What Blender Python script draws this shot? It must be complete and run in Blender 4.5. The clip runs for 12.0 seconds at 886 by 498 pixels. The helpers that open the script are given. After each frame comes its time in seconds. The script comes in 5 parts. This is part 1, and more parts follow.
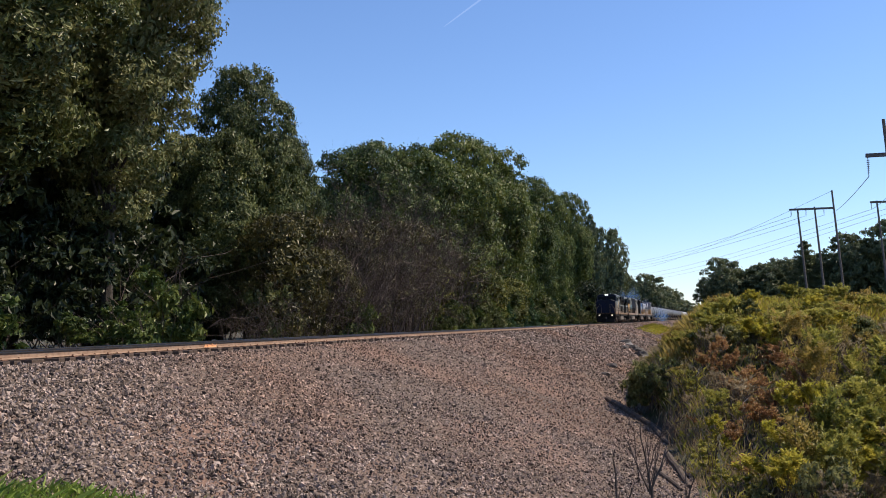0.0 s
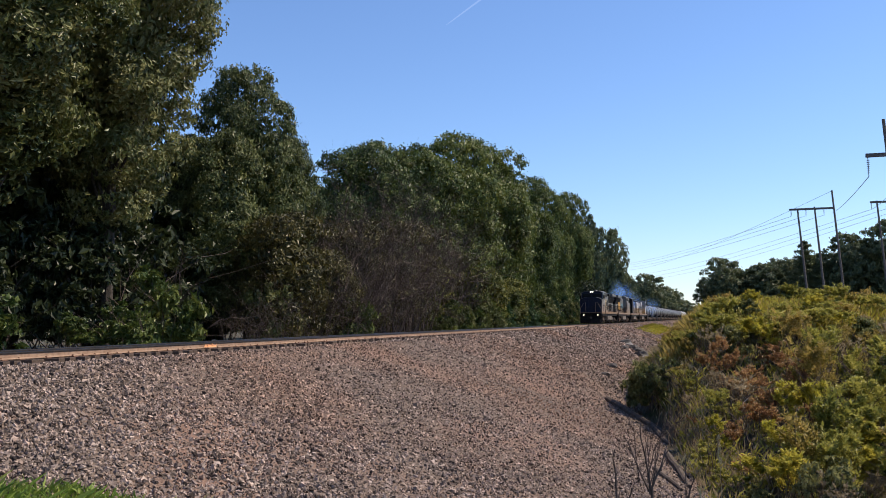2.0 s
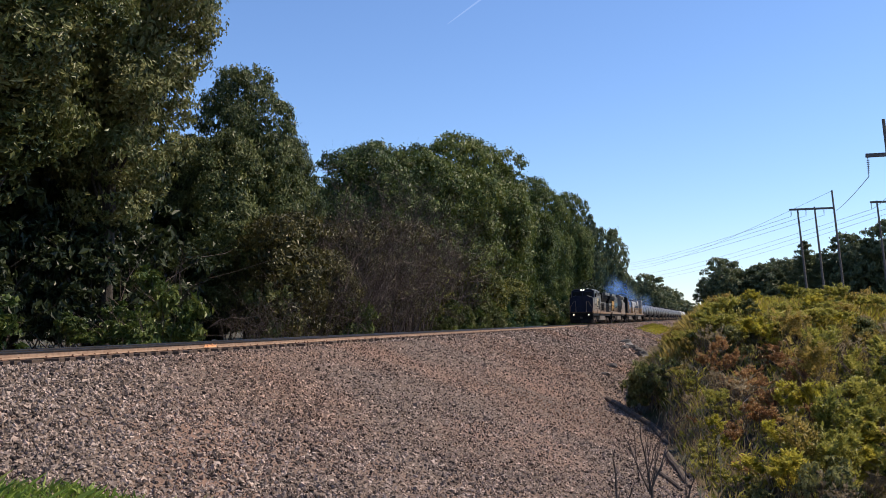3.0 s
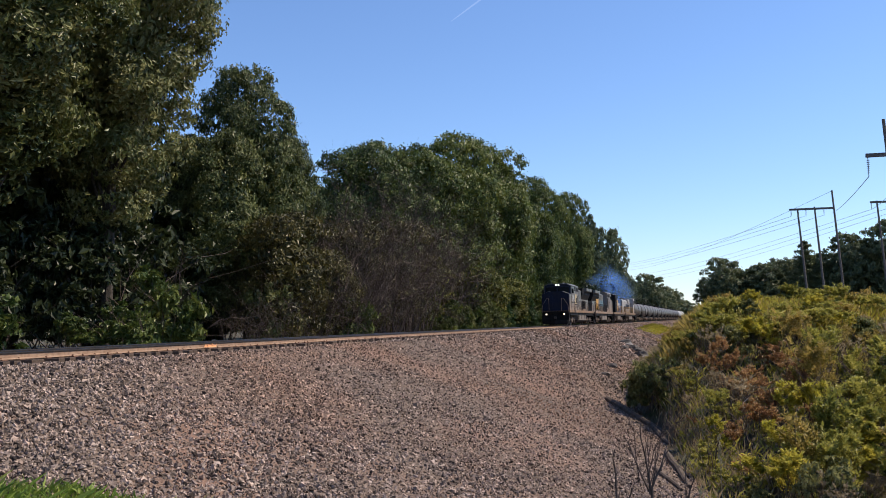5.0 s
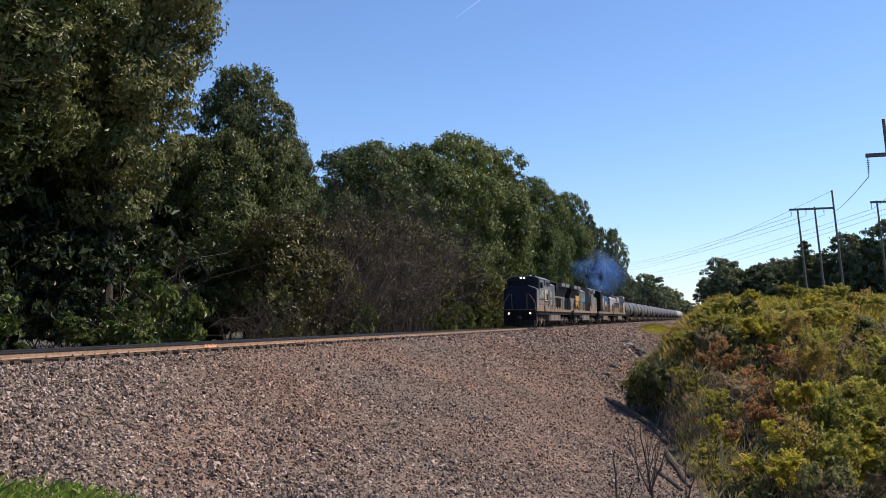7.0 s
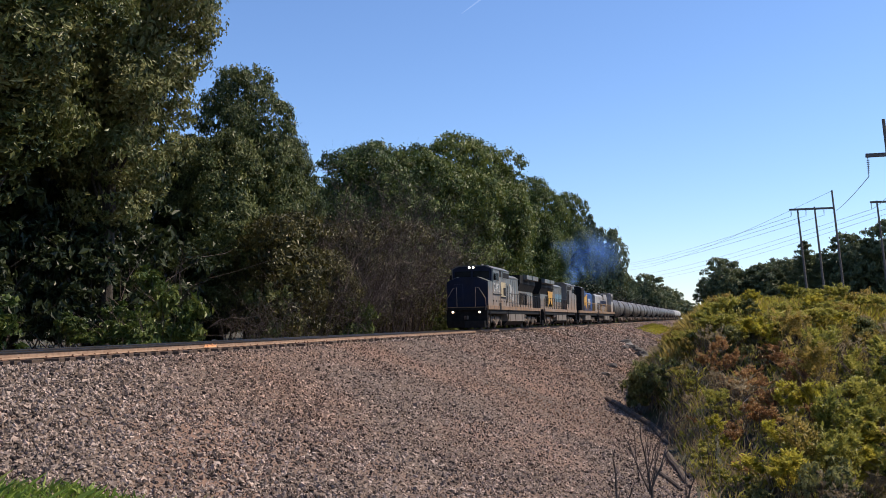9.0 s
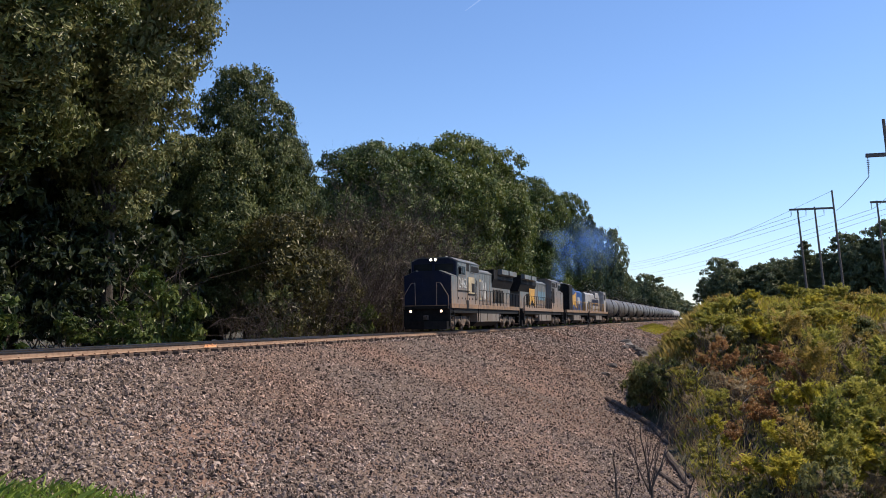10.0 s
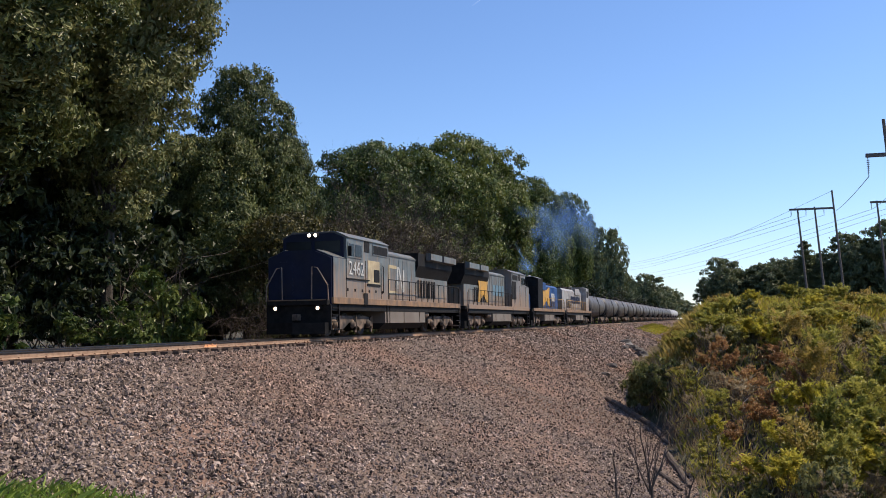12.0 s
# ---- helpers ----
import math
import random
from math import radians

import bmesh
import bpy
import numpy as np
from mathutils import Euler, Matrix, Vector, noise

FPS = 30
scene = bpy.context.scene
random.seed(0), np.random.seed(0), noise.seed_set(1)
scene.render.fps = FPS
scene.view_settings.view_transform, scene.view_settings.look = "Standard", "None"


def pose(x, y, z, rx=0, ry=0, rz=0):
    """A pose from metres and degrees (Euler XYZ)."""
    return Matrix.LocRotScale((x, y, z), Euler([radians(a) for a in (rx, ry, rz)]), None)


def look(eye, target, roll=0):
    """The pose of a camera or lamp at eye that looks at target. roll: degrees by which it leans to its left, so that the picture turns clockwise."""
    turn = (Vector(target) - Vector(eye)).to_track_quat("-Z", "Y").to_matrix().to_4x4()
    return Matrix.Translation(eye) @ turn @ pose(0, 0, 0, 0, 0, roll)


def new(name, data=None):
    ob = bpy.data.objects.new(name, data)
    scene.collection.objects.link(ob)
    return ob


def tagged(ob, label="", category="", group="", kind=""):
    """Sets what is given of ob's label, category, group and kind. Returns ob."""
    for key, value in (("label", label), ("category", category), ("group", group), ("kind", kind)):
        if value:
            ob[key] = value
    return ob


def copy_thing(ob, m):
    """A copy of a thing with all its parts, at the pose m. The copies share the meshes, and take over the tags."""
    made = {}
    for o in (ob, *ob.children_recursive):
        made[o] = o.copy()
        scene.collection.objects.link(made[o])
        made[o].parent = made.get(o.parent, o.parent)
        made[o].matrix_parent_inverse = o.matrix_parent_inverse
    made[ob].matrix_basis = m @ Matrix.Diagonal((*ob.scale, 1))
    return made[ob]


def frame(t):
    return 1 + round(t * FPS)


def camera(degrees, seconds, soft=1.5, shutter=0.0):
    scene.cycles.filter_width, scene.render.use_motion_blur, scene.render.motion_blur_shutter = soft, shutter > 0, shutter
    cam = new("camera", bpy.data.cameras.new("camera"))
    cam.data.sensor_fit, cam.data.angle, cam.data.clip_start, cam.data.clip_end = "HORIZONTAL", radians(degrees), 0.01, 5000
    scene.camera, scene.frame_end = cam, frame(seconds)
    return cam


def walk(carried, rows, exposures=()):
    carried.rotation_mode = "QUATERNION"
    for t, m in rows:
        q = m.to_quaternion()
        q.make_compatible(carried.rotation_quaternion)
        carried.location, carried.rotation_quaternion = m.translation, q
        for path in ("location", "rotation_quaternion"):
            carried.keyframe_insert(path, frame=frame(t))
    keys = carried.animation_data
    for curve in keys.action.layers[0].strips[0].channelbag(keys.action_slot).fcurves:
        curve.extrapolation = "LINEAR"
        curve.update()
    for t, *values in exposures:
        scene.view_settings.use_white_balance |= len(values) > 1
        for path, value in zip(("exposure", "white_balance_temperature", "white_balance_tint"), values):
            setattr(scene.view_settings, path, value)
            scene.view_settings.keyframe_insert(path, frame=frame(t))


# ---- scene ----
# The world: the track runs along y at x = -17.3, rail tops at z = 0; the train comes towards -y.
cam = camera(50.03, 12.0, soft=0.9)
EYE = (0.0, 0.0, 0.58)
VIEW = Matrix.Translation(EYE) @ pose(0, 0, 0, 90 + 4.385, 0, 16.16) @ pose(0, 0, 0, 0, 0, -0.8)
walk(cam, [(0.0, VIEW), (12.0, VIEW)], exposures=[(0.0, 0.0, 6000, 16), (12.0, 0.0, 6000, 16)])

# ---- light ----
SUN_AZ, SUN_EL = 63.0, 50.0        # degrees clockwise from +y; above the horizon
world = bpy.data.worlds.new("world")
scene.world = world
world.use_nodes = True
wn = world.node_tree
sky = wn.nodes.new("ShaderNodeTexSky")
sky.sky_type, sky.sun_disc = "NISHITA", False
sky.sun_elevation, sky.sun_rotation = radians(SUN_EL), radians(SUN_AZ)
sky.air_density, sky.dust_density, sky.ozone_density = 1.0, 0.12, 5.6
wn.nodes["Background"].inputs["Strength"].default_value = 0.157
wn.links.new(sky.outputs[0], wn.nodes["Background"].inputs["Color"])
sun = new("sun", bpy.data.lights.new("sun", "SUN"))
sun.data.energy, sun.data.angle, sun.data.color = 6.0, radians(0.53), (1.0, 0.84, 0.59)
SUN_DIR = Vector((math.sin(radians(SUN_AZ)) * math.cos(radians(SUN_EL)),
                  math.cos(radians(SUN_AZ)) * math.cos(radians(SUN_EL)), math.sin(radians(SUN_EL))))
sun.matrix_basis = look(SUN_DIR * 100, (0, 0, 0))


# ---- materials ----
def mat(name, c1, c2, scale=6.0, rough=0.8, metal=0.0, bump=0.3, bscale=40.0, stain=None, sscale=0.6, amount=0.5, spec=0.4, island=0.0, dist=0.02, dust=None):
    """Two mixed tones, large stains of a third tone, fine relief; island varies the tone from piece to piece."""
    m = bpy.data.materials.new(name)
    m.use_nodes = True
    nt = m.node_tree
    b = nt.nodes["Principled BSDF"]
    tc = nt.nodes.new("ShaderNodeTexCoord")
    n1 = nt.nodes.new("ShaderNodeTexNoise")
    n1.inputs["Scale"].default_value, n1.inputs["Detail"].default_value = scale, 6
    nt.links.new(tc.outputs["Object"], n1.inputs["Vector"])
    ramp = nt.nodes.new("ShaderNodeValToRGB")
    ramp.color_ramp.elements[0].position, ramp.color_ramp.elements[1].position = 0.32, 0.68
    ramp.color_ramp.elements[0].color, ramp.color_ramp.elements[1].color = (*c1, 1), (*c2, 1)
    nt.links.new(n1.outputs["Fac"], ramp.inputs[0])
    col = ramp.outputs[0]
    if stain:
        n2 = nt.nodes.new("ShaderNodeTexNoise")
        n2.inputs["Scale"].default_value, n2.inputs["Detail"].default_value = sscale, 4
        nt.links.new(tc.outputs["Object"], n2.inputs["Vector"])
        r2 = nt.nodes.new("ShaderNodeValToRGB")
        r2.color_ramp.elements[0].position, r2.color_ramp.elements[1].position = 0.45, 0.65
        r2.color_ramp.elements[1].color = (amount, amount, amount, 1)
        nt.links.new(n2.outputs["Fac"], r2.inputs[0])
        mix = nt.nodes.new("ShaderNodeMixRGB")
        mix.inputs[2].default_value = (*stain, 1)
        nt.links.new(r2.outputs[0], mix.inputs[0])
        nt.links.new(col, mix.inputs[1])
        col = mix.outputs[0]
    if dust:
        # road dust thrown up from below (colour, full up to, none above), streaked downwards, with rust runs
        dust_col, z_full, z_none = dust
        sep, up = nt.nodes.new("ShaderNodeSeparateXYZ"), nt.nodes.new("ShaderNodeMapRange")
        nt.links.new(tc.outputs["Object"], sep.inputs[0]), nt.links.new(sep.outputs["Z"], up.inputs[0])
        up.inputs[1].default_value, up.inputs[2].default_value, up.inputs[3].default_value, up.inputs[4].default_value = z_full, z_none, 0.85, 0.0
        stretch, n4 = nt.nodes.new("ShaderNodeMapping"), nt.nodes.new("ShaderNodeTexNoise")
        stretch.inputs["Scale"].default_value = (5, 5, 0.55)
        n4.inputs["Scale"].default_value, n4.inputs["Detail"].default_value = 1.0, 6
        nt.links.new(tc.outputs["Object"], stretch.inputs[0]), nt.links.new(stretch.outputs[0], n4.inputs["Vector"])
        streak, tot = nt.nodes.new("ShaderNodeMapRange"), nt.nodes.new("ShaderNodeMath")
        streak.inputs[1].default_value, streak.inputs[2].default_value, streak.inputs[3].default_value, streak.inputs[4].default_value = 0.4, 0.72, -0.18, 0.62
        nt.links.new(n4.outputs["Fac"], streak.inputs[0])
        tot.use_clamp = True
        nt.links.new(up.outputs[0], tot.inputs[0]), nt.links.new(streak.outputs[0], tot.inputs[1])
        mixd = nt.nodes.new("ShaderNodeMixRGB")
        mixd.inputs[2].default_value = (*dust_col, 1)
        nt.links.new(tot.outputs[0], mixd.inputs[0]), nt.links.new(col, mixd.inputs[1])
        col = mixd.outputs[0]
    if island:
        geo = nt.nodes.new("ShaderNodeNewGeometry")
        info = nt.nodes.new("ShaderNodeObjectInfo")
        add = nt.nodes.new("ShaderNodeMath")
        add.operation = "ADD"
        nt.links.new(geo.outputs["Random Per Island"], add.inputs[0])
        nt.links.new(info.outputs["Random"], add.inputs[1])
        fr = nt.nodes.new("ShaderNodeMath")
        fr.operation = "FRACT"
        nt.links.new(add.outputs[0], fr.inputs[0])
        rng = nt.nodes.new("ShaderNodeMapRange")
        rng.inputs[3].default_value, rng.inputs[4].default_value = 1 - island, 1 + island
        nt.links.new(fr.outputs[0], rng.inputs[0])
        hsv = nt.nodes.new("ShaderNodeHueSaturation")
        nt.links.new(rng.outputs[0], hsv.inputs["Value"])
        nt.links.new(col, hsv.inputs["Color"])
        col = hsv.outputs[0]
    nt.links.new(col, b.inputs["Base Color"])
    b.inputs["Roughness"].default_value, b.inputs["Metallic"].default_value = rough, metal
    b.inputs["Specular IOR Level"].default_value = spec
    if bump:
        n3 = nt.nodes.new("ShaderNodeTexNoise")
        n3.inputs["Scale"].default_value, n3.inputs["Detail"].default_value = bscale, 5
        nt.links.new(tc.outputs["Object"], n3.inputs["Vector"])
        bp = nt.nodes.new("ShaderNodeBump")
        bp.inputs["Strength"].default_value, bp.inputs["Distance"].default_value = bump, dist
        nt.links.new(n3.outputs["Fac"], bp.inputs["Height"])
        nt.links.new(bp.outputs[0], b.inputs["Normal"])
    return m


def leaf_mat(name, c1, c2, c3, rough=0.42, through_light=0.28):
    """Leaves: three tones spread from leaf to leaf and from bough to bough, a waxy gloss, and light that passes through."""
    m = bpy.data.materials.new(name)
    m.use_nodes = True
    nt = m.node_tree
    b = nt.nodes["Principled BSDF"]
    geo = nt.nodes.new("ShaderNodeNewGeometry")
    tc = nt.nodes.new("ShaderNodeTexCoord")
    info = nt.nodes.new("ShaderNodeObjectInfo")
    n1 = nt.nodes.new("ShaderNodeTexNoise")
    n1.inputs["Scale"].default_value, n1.inputs["Detail"].default_value = 0.55, 3
    nt.links.new(tc.outputs["Object"], n1.inputs["Vector"])
    mul = nt.nodes.new("ShaderNodeMath")
    mul.operation = "MULTIPLY_ADD"
    mul.inputs[1].default_value = 0.4
    nt.links.new(geo.outputs["Random Per Island"], mul.inputs[0])
    nt.links.new(n1.outputs["Fac"], mul.inputs[2])
    mul2 = nt.nodes.new("ShaderNodeMath")
    mul2.operation = "MULTIPLY_ADD"
    mul2.inputs[1].default_value = 0.22
    nt.links.new(info.outputs["Random"], mul2.inputs[0])
    nt.links.new(mul.outputs[0], mul2.inputs[2])
    ramp = nt.nodes.new("ShaderNodeValToRGB")
    e = ramp.color_ramp.elements
    e[0].position, e[0].color = 0.5, (*c1, 1)
    e[1].position, e[1].color = 1.08, (*c3, 1)
    mid = e.new(0.78)
    mid.color = (*c2, 1)
    nt.links.new(mul2.outputs[0], ramp.inputs[0])
    nt.links.new(ramp.outputs[0], b.inputs["Base Color"])
    b.inputs["Roughness"].default_value = rough
    b.inputs["Specular IOR Level"].default_value = 0.3
    tr = nt.nodes.new("ShaderNodeBsdfTranslucent")
    nt.links.new(ramp.outputs[0], tr.inputs["Color"])
    mx = nt.nodes.new("ShaderNodeMixShader")
    mx.inputs[0].default_value = through_light
    nt.links.new(b.outputs[0], mx.inputs[1])
    nt.links.new(tr.outputs[0], mx.inputs[2])
    nt.links.new(mx.outputs[0], nt.nodes["Material Output"].inputs["Surface"])
    return m


def glow_mat(name, colour, strength):
    m = bpy.data.materials.new(name)
    m.use_nodes = True
    b = m.node_tree.nodes["Principled BSDF"]
    b.inputs["Base Color"].default_value = (*colour, 1)
    b.inputs["Emission Color"].default_value = (*colour, 1)
    b.inputs["Emission Strength"].default_value = strength
    return m


M_BALLAST = mat("ballast", (0.045, 0.032, 0.024), (0.22, 0.165, 0.13), 14, 0.95, 0, 1.0, 16, (0.23, 0.14, 0.10), 0.18, 0.75, 0.2, dist=0.05)
M_STONE = mat("stone", (0.15, 0.112, 0.088), (0.32, 0.25, 0.205), 3, 0.9, 0, 0.4, 60, (0.26, 0.165, 0.115), 0.10, 0.8, 0.25, island=0.85)
M_EARTH = mat("earth", (0.05, 0.04, 0.028), (0.11, 0.09, 0.06), 2, 0.95, 0, 0.8, 12, (0.05, 0.065, 0.025), 0.3, 0.8, 0.2, dist=0.06)
M_RUST = mat("rusty_rail", (0.22, 0.14, 0.09), (0.35, 0.235, 0.155), 8, 0.8, 0.0, 0.2, 50, (0.17, 0.09, 0.05), 1.5, 0.5)
M_RAILHEAD = mat("dark_rail_head", (0.02, 0.018, 0.016), (0.04, 0.034, 0.03), 8, 0.6, 0.0, 0.1, 60, spec=0.2)
M_RAILTOP = mat("worn_rail_steel", (0.20, 0.18, 0.17), (0.28, 0.26, 0.25), 5, 0.15, 1.0, 0.05, 80)
M_TIE = mat("creosoted_tie", (0.05, 0.035, 0.025), (0.13, 0.09, 0.065), 9, 0.9, 0, 0.5, 30, (0.20, 0.11, 0.06), 2, 0.5)
M_SPIKE = mat("rusty_iron", (0.10, 0.05, 0.03), (0.2, 0.1, 0.06), 20, 0.8, 0.2, 0.2, 60)
M_BARK = mat("bark", (0.025, 0.02, 0.017), (0.075, 0.064, 0.052), 7, 0.95, 0, 0.8, 18, dist=0.04)
M_TWIG = mat("twig_bark", (0.05, 0.037, 0.031), (0.11, 0.08, 0.067), 9, 0.9, 0, 0.3, 30)
M_DEADWOOD = mat("grey_dead_wood", (0.06, 0.043, 0.032), (0.13, 0.098, 0.075), 6, 0.9, 0, 0.6, 25)
M_PALEWOOD = mat("bleached_wood", (0.42, 0.38, 0.32), (0.6, 0.55, 0.48), 9, 0.85, 0, 0.3, 30)
L_OAK = leaf_mat("oak_leaves", (0.042, 0.058, 0.016), (0.092, 0.112, 0.03), (0.22, 0.22, 0.085))
L_GLOSSY = leaf_mat("glossy_green_leaves", (0.030, 0.048, 0.014), (0.062, 0.086, 0.024), (0.16, 0.175, 0.06))
L_MAPLE = leaf_mat("maple_leaves", (0.026, 0.046, 0.010), (0.062, 0.094, 0.020), (0.165, 0.19, 0.045))
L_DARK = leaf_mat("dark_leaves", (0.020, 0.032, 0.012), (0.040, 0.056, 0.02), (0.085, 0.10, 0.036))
# Far trees: distance haze is put into these paler, bluer greens.
L_HAZY = leaf_mat("far_leaves_with_haze", (0.055, 0.08, 0.045), (0.11, 0.14, 0.065), (0.21, 0.22, 0.10))
# Thicket leaves: the forest's shade is put into this darker colour.
L_SHADED = leaf_mat("painted_shade_leaves", (0.014, 0.023, 0.010), (0.025, 0.038, 0.015), (0.05, 0.062, 0.022))
L_OLIVE = leaf_mat("olive_leaves", (0.17, 0.14, 0.035), (0.33, 0.26, 0.06), (0.52, 0.40, 0.13), through_light=0.45)
L_FALL = leaf_mat("thinning_autumn_leaves", (0.022, 0.023, 0.010), (0.046, 0.046, 0.015), (0.12, 0.105, 0.03))
L_YOUNG = leaf_mat("yellowing_tree_leaves", (0.035, 0.052, 0.01), (0.085, 0.10, 0.016), (0.21, 0.20, 0.035))
L_YELLOW = leaf_mat("yellow_green_leaves", (0.20, 0.19, 0.02), (0.40, 0.36, 0.04), (0.60, 0.52, 0.09), through_light=0.45)
L_GREEN = leaf_mat("shrub_leaves", (0.13, 0.14, 0.03), (0.27, 0.265, 0.05), (0.48, 0.44, 0.10), through_light=0.45)
L_VINE = leaf_mat("vine_leaves", (0.07, 0.085, 0.03), (0.14, 0.15, 0.05), (0.30, 0.29, 0.11), through_light=0.4)
L_RED = leaf_mat("rust_red_leaves", (0.19, 0.11, 0.05), (0.33, 0.17, 0.075), (0.44, 0.30, 0.13), through_light=0.45)
L_BROWN = leaf_mat("brown_stems", (0.19, 0.145, 0.085), (0.30, 0.24, 0.145), (0.44, 0.36, 0.22), through_light=0.4)
L_PINE = leaf_mat("pine_needles", (0.02, 0.05, 0.02), (0.04, 0.085, 0.03), (0.07, 0.11, 0.04))
L_GRASS = leaf_mat("grass_blades", (0.07, 0.13, 0.015), (0.14, 0.22, 0.03), (0.24, 0.30, 0.06))
L_STRAW = leaf_mat("straw_grass", (0.26, 0.21, 0.11), (0.40, 0.33, 0.18), (0.52, 0.45, 0.26))


# ---- mesh helpers ----
def link_mesh(name, me, material, parent=None, label=""):
    if not me.materials:
        me.materials.append(material)
    ob = new(name, me)
    if parent:
        ob.parent = parent
    if label:
        ob["label"] = label
    return ob


def part(name, bm, material, parent, label=""):
    me = bpy.data.meshes.new(name)
    bmesh.ops.recalc_face_normals(bm, faces=bm.faces)
    bm.to_mesh(me)
    bm.free()
    return link_mesh(name, me, material, parent, label)


def empty(name, m, **tags):
    ob = new(name)
    ob.empty_display_size = 0.2
    ob.matrix_basis = m
    return tagged(ob, **tags)


def arrays(name, verts, faces, smooth=False):
    """A mesh from a vertex array and a face array of one polygon size."""
    verts, faces = np.asarray(verts, np.float32), np.asarray(faces, np.int32)
    me = bpy.data.meshes.new(name)
    n, k = faces.shape
    me.vertices.add(len(verts))
    me.vertices.foreach_set("co", verts.ravel())
    me.loops.add(n * k)
    me.loops.foreach_set("vertex_index", faces.ravel())
    me.polygons.add(n)
    me.polygons.foreach_set("loop_start", np.arange(0, n * k, k, dtype=np.int32))
    me.polygons.foreach_set("use_smooth", np.full(n, smooth))
    me.update(calc_edges=True)
    me.validate()
    return me


def box(bm, x0, x1, y0, y1, z0, z1, bevel=0.0):
    v = [bm.verts.new((x, y, z)) for x in (x0, x1) for y in (y0, y1) for z in (z0, z1)]
    fs = [bm.faces.new([v[i] for i in q]) for q in ((0, 1, 3, 2), (4, 6, 7, 5), (0, 4, 5, 1), (2, 3, 7, 6), (0, 2, 6, 4), (1, 5, 7, 3))]
    if bevel:
        es = list({e for f in fs for e in f.edges})
        bmesh.ops.bevel(bm, geom=es, offset=bevel, segments=2, affect="EDGES", profile=0.6)
    return bm


def prism(bm, outline, a0, a1, axis="y"):
    """An outline pushed from a0 to a1: (x, z) along y, or (y, z) along x, or (x, y) along z."""
    def at(p, a):
        return {"y": (p[0], a, p[1]), "x": (a, p[0], p[1]), "z": (p[0], p[1], a)}[axis]
    lo, hi = [bm.verts.new(at(p, a0)) for p in outline], [bm.verts.new(at(p, a1)) for p in outline]
    bm.faces.new(lo), bm.faces.new(hi[::-1])
    for i in range(len(outline)):
        j = (i + 1) % len(outline)
        bm.faces.new((lo[i], hi[i], hi[j], lo[j]))
    return bm


def tube(bm, pts, radii, seg=8):
    """A round bar through pts with a radius at each."""
    rings = []
    for i, p in enumerate(pts):
        p = Vector(p)
        d = (Vector(pts[min(i + 1, len(pts) - 1)]) - Vector(pts[max(i - 1, 0)])).normalized()
        a = d.orthogonal().normalized()
        c = d.cross(a)
        r = radii[i] if hasattr(radii, "__len__") else radii
        rings.append([bm.verts.new(p + (a * math.cos(2 * math.pi * k / seg) + c * math.sin(2 * math.pi * k / seg)) * r) for k in range(seg)])
    for a, b in zip(rings, rings[1:]):
        for k in range(seg):
            bm.faces.new((a[k], a[(k + 1) % seg], b[(k + 1) % seg], b[k]))
    bm.faces.new(rings[0][::-1]), bm.faces.new(rings[-1])
    return bm


def lathe(bm, profile, axis="y", seg=24, centre=(0, 0, 0)):
    """A turned body: profile of (along, radius)."""
    rings = []
    for a, r in profile:
        ring = []
        for k in range(seg):
            u, w = r * math.cos(2 * math.pi * k / seg), r * math.sin(2 * math.pi * k / seg)
            co = {"y": (u, a, w), "x": (a, u, w), "z": (u, w, a)}[axis]
            ring.append(bm.verts.new(Vector(co) + Vector(centre)))
        rings.append(ring)
    for a, b in zip(rings, rings[1:]):
        for k in range(seg):
            f = bm.faces.new((a[k], a[(k + 1) % seg], b[(k + 1) % seg], b[k]))
            f.smooth = True
    bm.faces.new(rings[0][::-1]), bm.faces.new(rings[-1])
    return bm


# ---- the ground ----
def smooth(t):
    t = np.clip(t, 0, 1)
    return t * t * (3 - 2 * t)


def waves(x, y, s, seed=0):
    r = np.random.RandomState(seed)
    z = 0
    for k in range(6):
        a, ph, q = r.rand() * 6.28, r.rand() * 6.28, s * (0.6 + r.rand() * 1.2)
        z = z + np.sin((x * np.cos(a) + y * np.sin(a)) / q + ph)
    return z / 6


def foot_x(y):
    """Where the ballast slope ends."""
    return np.interp(y, (-60, 14, 31, 42, 55, 68, 104, 234, 500), (0.5, 0.5, -0.8, -2.4, -5.0, -6.0, -7.4, -11, -12.5)) + 0.35 * waves(y, y * 0, 3.0, 4)


def bank_z(x, y):
    near = -0.37 - 0.33 * (x + 14.6) + 0.10 * waves(x, y, 2.6, 2) * smooth((x + 14) / 3)
    far = -0.35 - 0.42 * (-20.0 - x)
    top = -0.335 + 0 * x
    return np.minimum(np.minimum(near, far), top)


def ground_z(x, y):
    b = bank_z(x, y)
    forest = -1.15 + 0.15 * waves(x, y, 5, 7)
    left = np.maximum(b, forest)
    rise = smooth((y - 31) / 29) * smooth((x + 7.2) / 7.8)
    low = bank_z(foot_x(y), y) - 0.1
    right = low + (1.0 - low) * rise + 0.25 * waves(x, y, 4, 9) * smooth((x + 4) / 4)
    right = right + (-1.0 - right) * smooth((y - 220) / 200) * 0.6
    f = foot_x(y)
    mixr = smooth((x - f + 0.6) / 1.6)
    z = np.where(x < -17.3, left, b * (1 - mixr) + right * mixr)
    mound = -1.1 - 0.36 * np.maximum(np.hypot(x * 0.9, y) - 6.5, 0)
    z = np.where((y < 26) & (x > -12), np.maximum(z, mound), z)
    return np.where(np.hypot(x, y) > 1500, np.minimum(z, -1.0), z)


